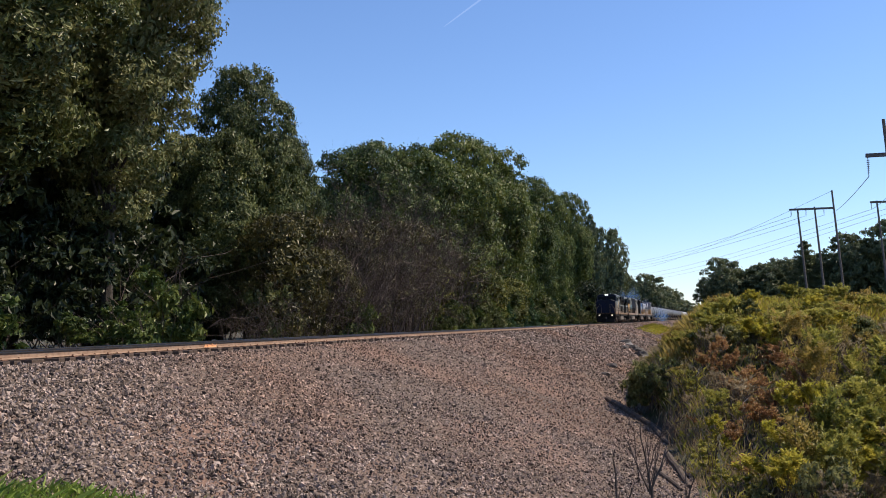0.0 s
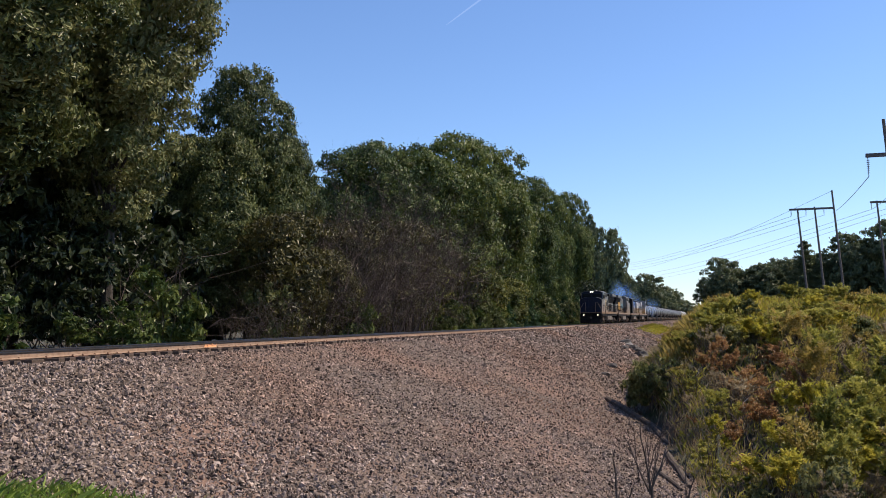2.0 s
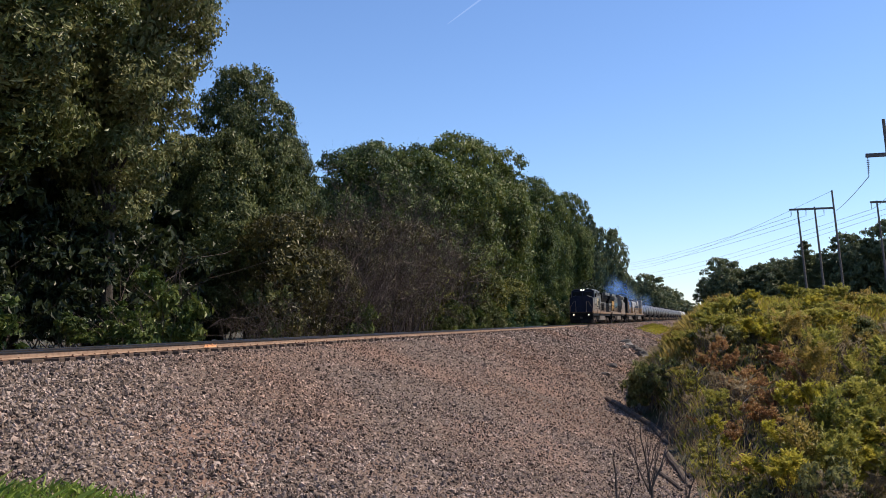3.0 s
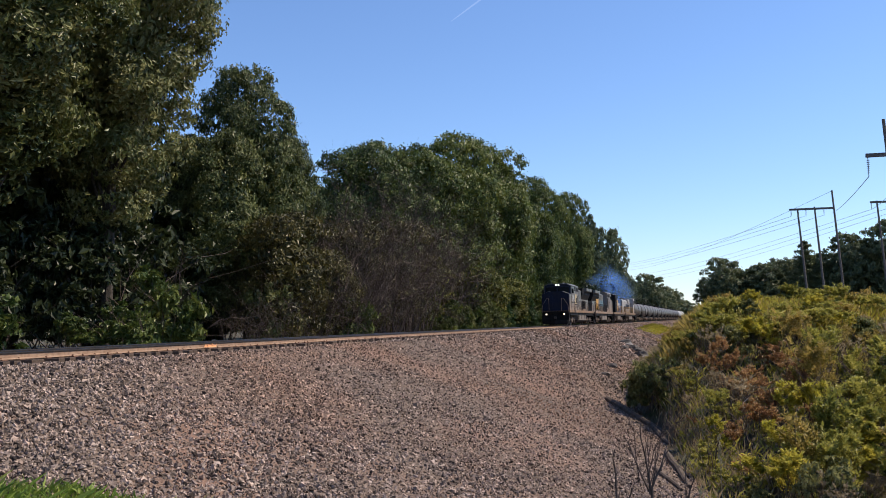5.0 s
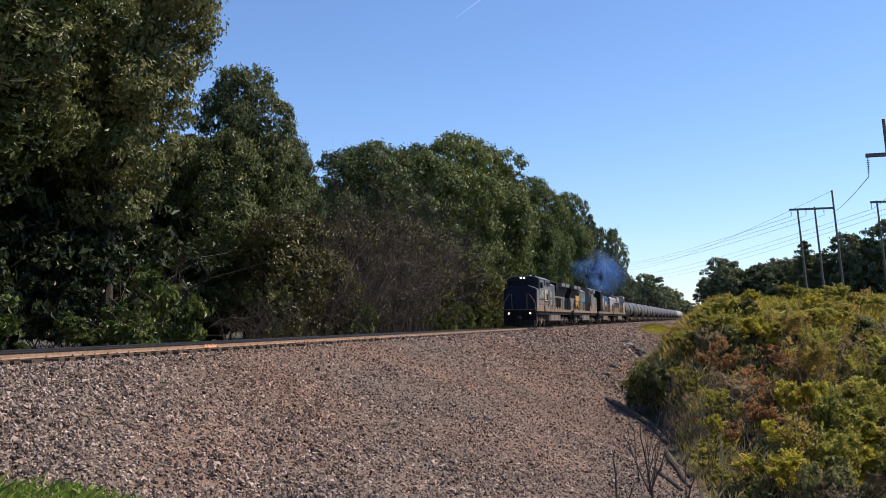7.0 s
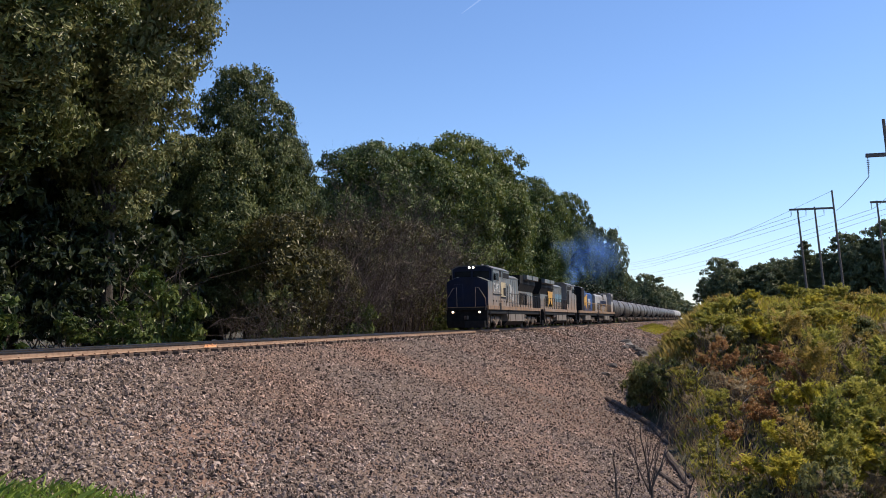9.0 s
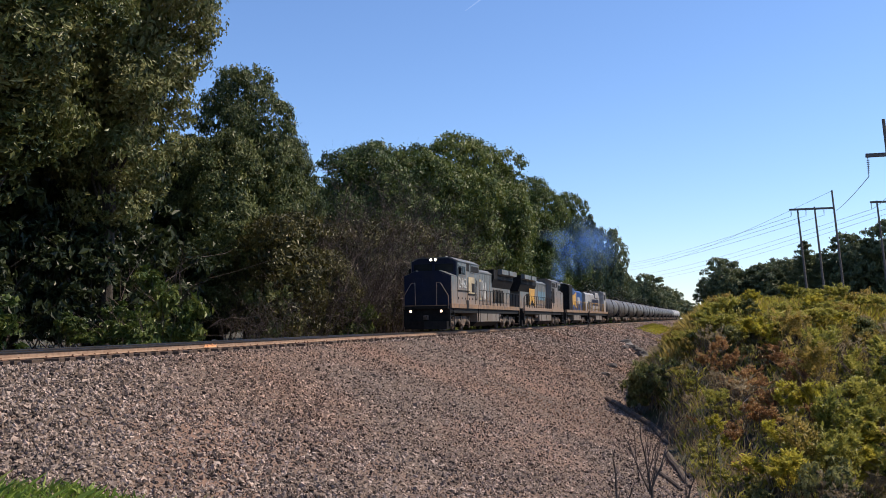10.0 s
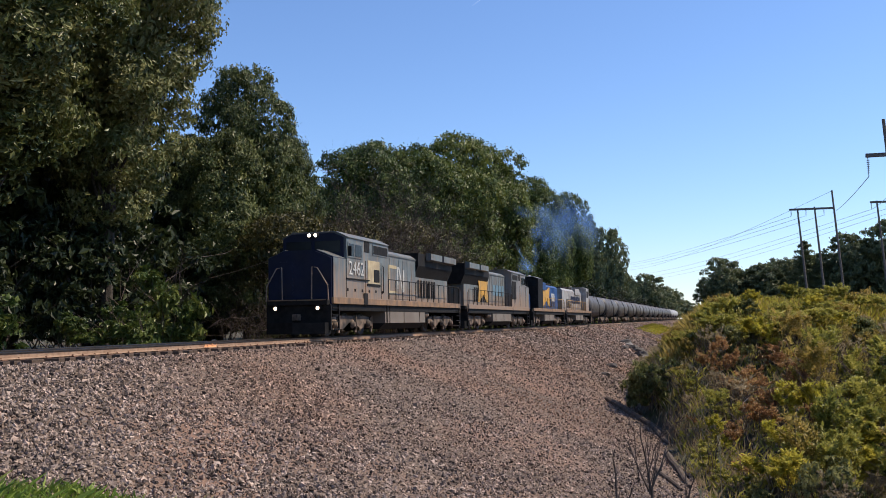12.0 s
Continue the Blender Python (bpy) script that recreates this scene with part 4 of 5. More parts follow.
def locomotive(name, label, y_world, wide=True, flip=False, length=20.6, side=None, hood=None, cab_col=None, stripe=None, lit=False, logo=None, logo2=None, digits=False):
    """Nose at local y = 0, tail at y = length; both sides alike. Local z from the rail tops."""
    top = empty(name, pose(TRACK_X, y_world, 0, 0, 0, 180 if flip else 0), label=label, category="locomotive", group="locomotives of the train")
    side, hood, cab_col, stripe = side or P_GREY, hood or P_GREY, cab_col or P_GREY, stripe or P_STRIPE
    L, W = length, 1.53
    cab0, cab1 = (1.45, 7.1) if wide else (2.2, 4.6)
    # underframe with the stripe along the sill
    part("underframe", box(bmesh.new(), -1.45, 1.45, -0.1, L + 0.1, 1.12, 1.42, 0.03), P_BLACK, top)
    for s in (-1, 1):
        part("side_sill", box(bmesh.new(), min(s * 1.40, s * 1.56), max(s * 1.40, s * 1.56), 0.02, L - 0.02, 1.42, 1.70, 0.015), stripe, top, "faded stripe along the side sill")
    # nose
    if wide:
        nose = bmesh.new()
        prism(nose, [(-W, 1.705), (W, 1.705), (W, 3.42), (0.75, 3.74), (-0.75, 3.74), (-W, 3.42)], 0.0, cab0)
        bmesh.ops.bevel(nose, geom=[e for e in nose.edges if all(v.co.y < 0.01 for v in e.verts)], offset=0.06, segments=2, affect="EDGES")
        n_ob = part("nose", nose, P_NAVY, top)
        for s in (-1, 1):
            part("nose_side", box(bmesh.new(), min(s * 1.50, s * 1.537), max(s * 1.50, s * 1.537), 0.06, cab0, 1.7, 3.40, 0.004), side, n_ob, "weathered grey side of the nose")
            part("nose_top", prism(bmesh.new(), [(s * 1.52, 3.43), (s * 0.74, 3.75), (s * 0.74, 3.77), (s * 1.52, 3.45)], 0.1, cab0), side, n_ob)
        part("nose_face", prism(bmesh.new(), [(-1.47, 1.3), (1.47, 1.3), (1.47, 3.38), (0.73, 3.68), (-0.73, 3.68), (-1.47, 3.38)], -0.02, 0.004), P_NAVY, n_ob, "dark blue front of the nose")
        part("nose_door", box(bmesh.new(), -0.95, -0.3, -0.05, -0.02, 1.75, 3.25, 0.015), P_NAVY, n_ob)
    else:
        n_ob = part("nose", box(bmesh.new(), -0.8, 0.8, 0.4, cab0, 1.5, 3.0, 0.1), hood, top)
    # cab: shell with a chamfered roof and a raked front
    cab = bmesh.new()
    top_z = 4.62 if wide else 4.55
    prism(cab, [(-W, 1.65), (W, 1.65), (W, 4.42), (1.05, top_z), (-1.05, top_z), (-W, 4.42)], cab0, cab1)
    for v in cab.verts:
        if v.co.y < cab0 + 0.01 and v.co.z > 4:
            v.co.y -= 0.0 if not wide else -0.12
    c_ob = part("cab", cab, cab_col, top)
    # On narrow cabs the sunlit top edge is put into the roof colour.
    part("cab_roof", prism(bmesh.new(), [(-W - 0.03, 4.42), (-1.05, top_z + 0.004), (1.05, top_z + 0.004), (W + 0.03, 4.42), (1.05, top_z + 0.05), (-1.05, top_z + 0.05)], cab0 + 0.08, cab1 + 0.06), P_GREY if wide else P_PALE, top)
    part("cab_front", prism(bmesh.new(), [(-1.46, 3.2), (1.46, 3.2), (1.46, 4.38), (1.0, top_z - 0.04), (-1.0, top_z - 0.04), (-1.46, 4.38)], cab0 - 0.035, cab0 - 0.004), P_NAVY if wide else cab_col, c_ob, "dark blue cab front")
    for a, b in ((-1.3, -0.08), (0.08, 1.3)):
        part("windshield", box(bmesh.new(), a, b, cab0 - 0.055, cab0 - 0.037, 3.72, 4.24, 0.008), P_GLASS, c_ob, "dark windshield pane")
    hl = part("headlight", lathe(lathe(bmesh.new(), [(cab0 - 0.14, 0.12), (cab0 - 0.02, 0.14)], "y", 16, (-0.15, 0, 4.5)), [(cab0 - 0.14, 0.12), (cab0 - 0.02, 0.14)], "y", 16, (0.15, 0, 4.5)), P_BLACK, c_ob)
    for s in (-1, 1):
        part("lens", lathe(bmesh.new(), [(cab0 - 0.165, 0.06), (cab0 - 0.145, 0.078)], "y", 16, (s * 0.15, 0, 4.5)), G_HEAD if lit else P_GLASS, hl, "glowing headlight" if lit else "")
    for s in (-1, 1):
        def panel(nm, y0, y1, z0, z1, m, out=0.02, depth=0.03, lab="", par=c_ob):
            xa, xb = s * (W + out - depth), s * (W + out)
            return part(nm, box(bmesh.new(), min(xa, xb), max(xa, xb), y0, y1, z0, z1, 0.006), m, par, lab)
        if wide:
            w1 = panel("side_window", cab0 + 0.25, cab0 + 1.95, 3.50, 4.20, P_GREY, 0.03)
            panel("pane", cab0 + 0.33, cab0 + 0.95, 3.58, 4.12, P_GLASS, 0.045, 0.02, par=w1)
            panel("pane", cab0 + 1.05, cab0 + 1.87, 3.58, 4.12, P_GLASS, 0.045, 0.02, par=w1)
            panel("vent", cab0 + 2.3, cab0 + 2.95, 3.86, 4.36, P_BLACK, 0.02)
            w2 = panel("rear_window", cab0 + 3.35, cab1 - 0.15, 3.78, 4.30, P_GREY, 0.03)
            panel("pane", cab0 + 3.45, cab1 - 0.25, 3.84, 4.24, P_BLACK, 0.045, 0.02, par=w2)
            # black plate in place of the shaded inside of an open doorway
            if not digits:
                panel("doorway", cab1 - 1.7, cab1 - 0.15, 2.3, 3.72, P_BLACK, 0.02, lab="open doorway, its shaded inside a black plate")
            if digits:
                hatch = panel("cream_hatch", cab0 + 2.75, cab0 + 4.3, 2.42, 3.5, P_CREAM, 0.025, lab="cream panel on the cab side")
                # the hole's dark inside is a black plate on the hatch
                panel("opening", cab0 + 3.5, cab0 + 4.25, 2.5, 3.1, P_BLACK, 0.04, 0.02, par=hatch)
                panel("hatch_frame", cab0 + 2.65, cab0 + 4.4, 2.30, 2.40, P_BLACK, 0.035)
                part("road_number", writing("2462", 0.88, 1.85, s * (W + 0.031), 1.78 if s > 0 else 3.63, 2.74, s), P_WHITE, c_ob, "white painted numerals")
                panel("ledge", 1.5, 4.3, 2.52, 2.58, P_BLACK, 0.06, 0.05)
                for k in range(6):
                    panel("access_cover", 1.6 + k * 0.9, 1.75 + k * 0.9, 2.0, 2.12, P_BLACK, 0.02)
                panel("step_well", 3.6, 4.1, 1.42, 1.95, P_BLACK, 0.05)
        else:
            panel("side_window", cab0 + 0.35, cab1 - 0.35, 3.3, 4.1, P_BLACK, 0.02)
    # long hood
    H = 0.98 if wide else 0.92
    hood_end = L * 0.64 if wide else L - 0.7
    part("hood", prism(bmesh.new(), [(-H, 1.6), (H, 1.6), (H, 4.12 if wide else 3.85), (0.7, 4.3 if wide else 4.1), (-0.7, 4.3 if wide else 4.1), (-H, 4.12 if wide else 3.85)], cab1, hood_end), hood, top)
    if not wide:
        for k in range(5):
            part("roof_fan", lathe(bmesh.new(), [(4.08, 0.62), (4.3, 0.62), (4.34, 0.5)], "z", 16, (0, L * 0.42 + k * 1.75, 0)), P_BLACK, top, "dark round roof fan")
        part("dynamic_brake_housing", box(bmesh.new(), -1.05, 1.05, L * 0.34, L * 0.52, 3.5, 4.25, 0.05), hood, top)
    if wide:
      part("low_hood", prism(bmesh.new(), [(-H + 0.02, 1.6), (H - 0.02, 1.6), (H - 0.02, 3.1), (-H + 0.02, 3.1)], L * 0.64, L - 0.9), hood, top)
    if wide:
      part("radiator_housing", prism(bmesh.new(), [(-0.86, 3.1), (0.86, 3.1), (1.15, 3.75), (1.15, 4.45), (-1.15, 4.45), (-1.15, 3.75)], L * 0.64 + 0.004, L - 0.5), P_BLACK, top, "black radiator housing")
    for s in (-1, 1):
        for a, b in ((L * 0.71, L * 0.82), (L * 0.84, L - 0.6)) if wide else ():
            part("radiator_wing", prism(bmesh.new(), [(s * 1.16, 4.08), (s * 1.48, 4.14), (s * 1.48, 4.5), (s * 1.16, 4.56)], a, b), P_GREY, top, "grey radiator wing")
        for k in range(7):
            ya = L * 0.66 + k * 0.52
            part("grille", box(bmesh.new(), min(s * H, s * (H + 0.02)), max(s * H, s * (H + 0.02)), ya, ya + 0.26, 1.95, 2.95), P_BLACK, top)
        for k in range(8 if wide else 14):
            ya = cab1 + 0.25 + k * 0.72
            if ya + 0.6 < hood_end:
                part("hood_door", box(bmesh.new(), min(s * H, s * (H + 0.018)), max(s * H, s * (H + 0.018)), ya, ya + 0.64, 1.8, 3.9, 0.008), hood, top)
        if logo == "letters":
            lo = bmesh.new()
            x0, x1 = min(s * (H + 0.021), s * (H + 0.035)), max(s * (H + 0.021), s * (H + 0.035))
            ya = cab1 + 1.45
            box(lo, x0, x1, ya, ya + 0.18, 2.05, 3.55), box(lo, x0, x1, ya + 0.2, ya + 1.3, 3.38, 3.55), box(lo, x0, x1, ya + 0.2, ya + 1.25, 2.05, 2.22)
            part("faded_mark", lo, P_CREAM, top, "faded cream painted mark")
            lo = bmesh.new()
            box(lo, x0, x1, ya + 1.4, ya + 1.58, 2.35, 3.5), box(lo, x0, x1, ya + 2.35, ya + 2.55, 2.2, 3.4)
            prism(lo, [(ya + 1.58, 3.5), (ya + 1.74, 3.5), (ya + 2.35, 2.3), (ya + 2.35, 2.05), (ya + 2.25, 2.05)], x0, x1, "x")
            part("faded_mark", lo, P_WHITE, top, "white painted mark")
        elif logo:
            lo = bmesh.new()
            x0, x1 = min(s * (H + 0.021), s * (H + 0.035)), max(s * (H + 0.021), s * (H + 0.035))
            a, b = logo
            prism(lo, [(a, 1.95), (a + 0.5, 1.95), ((a + b) / 2, 2.5), (b - 0.5, 1.95), (b, 1.95), (b - 0.35, 2.9), (b, 3.85), (b - 0.5, 3.85), ((a + b) / 2, 3.5), (a + 0.5, 3.85), (a, 3.85), (a + 0.35, 2.9)], x0, x1, "x")
            part("painted_mark", lo, P_YELLOW, top, "yellow painted mark")
        if logo2:
            x0, x1 = min(s * (H + 0.021), s * (H + 0.033)), max(s * (H + 0.021), s * (H + 0.033))
            lo = bmesh.new()
            for k in range(4):
                q = logo2[0] + (logo2[1] - logo2[0]) * k / 4
                box(lo, x0, x1, q, q + (logo2[1] - logo2[0]) / 4 - 0.15, 2.5, 3.3)
            part("painted_mark", lo, logo2[2], top, "faded painted bars")
        handrail(top, s * 1.5, cab1 + 0.1, L - 0.2, 13 if wide else 11, 1.7, 2.72, P_BLACK if wide else P_YELLOW)
        # end steps with pale edges
        for ye in (0.05, L - 0.75):
            st = bmesh.new()
            for k in range(4):
                box(st, min(s * 1.12, s * 1.5), max(s * 1.12, s * 1.5), ye, ye + 0.7, 0.32 + k * 0.3, 0.36 + k * 0.3)
            box(st, min(s * 1.46, s * 1.52), max(s * 1.46, s * 1.52), ye + 0.66, ye + 0.72, 0.28, 1.4)
            part("steps", st, P_BLACK, top)
            part("step_edge", box(bmesh.new(), min(s * 1.15, s * 1.53), max(s * 1.15, s * 1.53), ye - 0.03, ye, 0.30, 0.38), P_SILVER, top, "pale step edge")
        if lit:
            part("sill_edge", box(bmesh.new(), min(s * 0.02, s * 1.36), max(s * 0.02, s * 1.36), -0.352, -0.342, 1.56, 1.6), P_STRIPE, top, "worn orange edge of the front platform")
        # rails on the nose
        if wide:
            part("grab_rail", tube(bmesh.new(), [(s * 1.45, -0.28, 1.55), (s * 1.42, -0.3, 2.2), (s * 0.95, -0.32, 2.95), (s * 0.7, -0.32, 3.0), (s * 0.68, -0.3, 1.6)], 0.026, 6), P_SILVER, top, "pale curved grab rail")
        if wide:
            # seams of the cab side, grab irons by the doors, the rail at the tail and an air reservoir
            for q in (cab0 + 0.06, cab0 + 2.45, cab0 + 4.55, cab1 - 0.05):
                part("door_seam", box(bmesh.new(), min(s * 1.53, s * 1.548), max(s * 1.53, s * 1.548), q, q + 0.018, 1.74, 3.46), P_BLACK, c_ob)
            for q in (cab0 + 4.72,):
                part("grab_iron", tube(bmesh.new(), [(s * 1.54, q, 2.0), (s * 1.60, q, 2.04), (s * 1.60, q, 3.3), (s * 1.54, q, 3.34)], 0.022, 6), P_BLACK, c_ob)
            part("side_mirror", box(bmesh.new(), min(s * 1.58, s * 1.74), max(s * 1.58, s * 1.74), cab0 + 0.18, cab0 + 0.22, 3.55, 4.0, 0.01), P_BLACK, c_ob)
            part("rain_gutter", box(bmesh.new(), min(s * 1.535, s * 1.585), max(s * 1.535, s * 1.585), cab0 + 0.1, cab1, 4.38, 4.415), P_GREY, c_ob)
            part("air_reservoir", lathe(bmesh.new(), [(L * 0.655, 0.05), (L * 0.66, 0.17), (L * 0.70, 0.17), (L * 0.705, 0.05)], "y", 12, (s * 1.2, 0, 1.0)), P_TRUCK, top)
            part("hood_ledge", box(bmesh.new(), min(s * 0.98, s * 1.03), max(s * 0.98, s * 1.03), cab1 + 0.02, hood_end, 4.02, 4.07), hood, top)
            part("cab_ladder", tube(tube(bmesh.new(), [(s * 1.55, cab1 - 0.35, 0.55), (s * 1.55, cab1 - 0.35, 1.7)], 0.02, 5), [(s * 1.55, cab1 + 0.1, 0.55), (s * 1.55, cab1 + 0.1, 1.7)], 0.02, 5), P_BLACK, top)
        part("tail_rail", tube(bmesh.new(), [(s * 1.5, L - 0.2, 2.72), (s * 1.5, L + 0.18, 2.5), (s * 1.48, L + 0.2, 1.45), (s * 1.48, L - 0.1, 0.5)], 0.028, 6), P_SILVER, top, "pale end handrail")
        for q in (0.34, 0.47, 0.6):
            part("tank_strap", box(bmesh.new(), min(s * 1.445, s * 1.475), max(s * 1.445, s * 1.475), L * q, L * q + 0.09, 0.58, 1.12), P_BLACK if q < 0.4 else P_TANKGREY, top)
    # roof gear
    part("antenna", lathe(bmesh.new(), [(4.66, 0.16), (4.72, 0.15), (4.78, 0.05)], "z", 12, (0.5, cab0 + 1.2, 0)), P_WHITE, top)
    part("bell", lathe(bmesh.new(), [(4.3, 0.14), (4.4, 0.12), (4.52, 0.05)], "z", 12, (0.4, cab1 + 1.0, 0)), P_TRUCK, top)
    part("roof_hatch", box(bmesh.new(), -0.5, 0.5, cab1 + 1.6, cab1 + 3.4, 4.08, 4.36 if wide else 4.16, 0.03), P_BLACK, top)
    part("exhaust_stack", box(bmesh.new(), -0.35, 0.35, L * 0.5, L * 0.5 + 0.9, 4.28, 4.5, 0.04), P_BLACK, top)
    part("horn", tube(tube(bmesh.new(), [(0.1, cab1 - 1.2, 4.85), (0.1, cab1 - 1.7, 4.86)], [0.03, 0.09], 8), [(0.1, cab1 - 1.2, 4.6), (0.1, cab1 - 1.2, 4.87)], 0.03, 6), P_BLACK, top)
    # pilot with anticlimber, plough and coupler at both ends
    for ye, d in ((0.0, -1), (L, 1)):
        a, b = sorted((ye, ye + d * 0.34))
        part("anticlimber", box(bmesh.new(), -1.4, 1.4, a, b, 1.36, 1.62, 0.04), P_BLACK, top)
        a, b = sorted((ye + d * 0.05, ye + d * 0.15))
        part("pilot", box(bmesh.new(), -1.5, 1.5, a, b, 0.3, 1.36), P_BLACK, top)
        part("plough", prism(bmesh.new(), [(-1.45, ye), (1.45, ye), (1.35, ye + d * 0.45), (0, ye + d * 0.75), (-1.35, ye + d * 0.45)], 0.14, 0.62, "z"), P_BLACK, top)
        cp = box(bmesh.new(), -0.12, 0.12, min(ye, ye + d * 0.55), max(ye, ye + d * 0.55), 0.72, 0.98, 0.03)
        part("coupler", cp, P_TRUCK, top)
    for s in (-1, 1):
        dl = part("ditch_light", lathe(bmesh.new(), [(-0.36, 0.15), (-0.1, 0.16)], "y", 14, (s * 0.98, 0, 1.24)), P_BLACK, top)
        part("lens", lathe(bmesh.new(), [(-0.385, 0.062), (-0.362, 0.08)], "y", 14, (s * 0.98, 0, 1.24)), G_DITCH if lit else P_GLASS, dl, "glowing ditch light" if lit else "")
    # fuel tank: upright upper face, lower face turned under, its shade painted black
    part("fuel_tank", prism(bmesh.new(), [(-1.44, 1.12), (-1.46, 0.56), (1.46, 0.56), (1.44, 1.12)], L * 0.33, L * 0.65), P_TANKGREY, top, "dusty grey fuel tank")
    part("tank_belly", prism(bmesh.new(), [(-1.42, 0.558), (-1.1, 0.26), (1.1, 0.26), (1.42, 0.558)], L * 0.33, L * 0.65), P_BLACK, top, "fuel tank underside painted black for its shade")
    base = 2.02 if L > 19.5 else 1.85
    ax = 3 if L > 19 else 2
    truck(top, 1.05, ax, base=base if ax == 3 else 2.7)
    truck(top, L - 1.1 - (base * 2 if ax == 3 else 2.7), ax, base=base if ax == 3 else 2.7)
    return top


NOSE = 37.5      # where the leading nose stands at the clip's end
TRAIN = []       # (thing, its place at the clip's end, turn)


def joins(ob, y, turn=0):
    TRAIN.append((ob, y, turn))


joins(locomotive("locomotive", "leading wide-cab locomotive in weathered grey-blue and navy, headlights on", NOSE, lit=True, logo="letters", digits=True, hood=P_GREY), NOSE)
joins(locomotive("locomotive", "weathered light grey locomotive with a yellow mark, running cab last", NOSE + 43.4, flip=True, cab_col=P_SILVER, hood=P_GREY, logo=(12.9, 16.0), logo2=(7.6, 11.6, P_TEAL), stripe=P_SILVER), NOSE + 43.4, 180)
joins(locomotive("locomotive", "third locomotive in dark blue with a yellow mark", NOSE + 45.6, wide=False, length=17.2, side=P_BLUE, hood=P_BLUE, cab_col=P_BLACK, logo=(7.6, 11.6), logo2=(12.6, 14.6, P_WHITE), stripe=P_STRIPE), NOSE + 45.6)
joins(locomotive("locomotive", "dusty light grey locomotive with dark blue bars on its hood", NOSE + 84.6, wide=False, flip=True, length=20.0, side=P_PALE, hood=P_PALE, cab_col=P_PALE, logo2=(6.0, 13.5, P_NAVY), stripe=P_STRIPE), NOSE + 84.6, 180)


def tank_car(material, label):
    """A tank car 16.6 m over its ends, the near end at local y = 0."""
    top = empty("tank_car", pose(0, 0, 0), label=label, category="tank car", group="tank cars of the train")
    tank = part("tank", lathe(bmesh.new(), [(0.25, 0.05), (0.27, 0.5), (0.36, 0.95), (0.55, 1.26), (0.85, 1.44), (1.0, 1.46), (15.6, 1.46), (15.75, 1.44), (16.05, 1.26), (16.24, 0.95), (16.33, 0.5), (16.35, 0.05)], "y", 32, (0, 0, 2.42)), material, top, "rounded tank")
    for y in (3.4, 6.6, 10.0, 13.2):
        part("seam", lathe(bmesh.new(), [(y, 1.462), (y + 0.02, 1.475), (y + 0.08, 1.475), (y + 0.1, 1.462)], "y", 32, (0, 0, 2.42)), material, tank)
    part("manway", lathe(lathe(bmesh.new(), [(3.85, 0.45), (4.12, 0.45), (4.18, 0.4)], "z", 16, (0, 8.3, 0)), [(3.85, 0.12), (4.25, 0.12)], "z", 8, (0, 9.2, 0)), P_BLACK, top)
    for s in (-1, 1):
        wk = bmesh.new()
        box(wk, s * 0.95 - 0.04, s * 0.95 + 0.04, 6.6, 10.0, 3.95, 4.0)
        for y in (6.7, 8.3, 9.9):
            tube(wk, [(s * 0.95, y, 3.5), (s * 0.95, y, 4.75)], 0.02, 5)
        tube(wk, [(s * 0.95, 6.7, 4.75), (s * 0.95, 9.9, 4.75)], 0.02, 5)
        part("walkway", wk, P_BLACK, top, "roof walkway with rails")
        for y in (8.1, 8.5):
            part("ladder_rail", tube(bmesh.new(), [(s * 1.5, y, 1.1), (s * 1.52, y, 2.6), (s * 1.0, y, 3.9)], 0.02, 5), P_BLACK, top)
    part("centre_sill", box(bmesh.new(), -0.3, 0.3, -0.45, 17.05, 0.78, 1.1), P_BLACK, top)
    for y in (0.0, 15.0):
        e = bmesh.new()
        box(e, -1.4, 1.4, y + 0.02, y + 1.58, 1.08, 1.2)
        for s in (-1, 1):
            tube(e, [(s * 1.4, y + 0.1, 0.4), (s * 1.4, y + 0.1, 2.1), (s * 1.4, y + 1.5, 2.1), (s * 1.4, y + 1.5, 0.4)], 0.02, 5)
        part("end_platform", e, P_BLACK, top)
        prism_b = prism(bmesh.new(), [(-1.2, 1.15), (1.2, 1.15), (1.3, 2.0), (0.9, 1.35), (-0.9, 1.35), (-1.3, 2.0)], y + 0.9, y + 1.2)
        part("saddle", prism_b, P_BLACK, top)
    truck(top, 1.1, 2, 0.46, 1.78, False, P_TRUCK)
    truck(top, 13.7, 2, 0.46, 1.78, False, P_TRUCK)
    return top


DARK_CAR = tank_car(P_CAR, "dark grey rounded tank car coupled in the train")
PALE_CAR = tank_car(P_CARPALE, "pale grey rounded tank car near the train's end")
for k in range(15):
    y = 122.6 + 17.75 * k
    joins(copy_thing(PALE_CAR if k >= 12 else DARK_CAR, pose(TRACK_X, y, 0)), y)
retire([DARK_CAR, PALE_CAR])


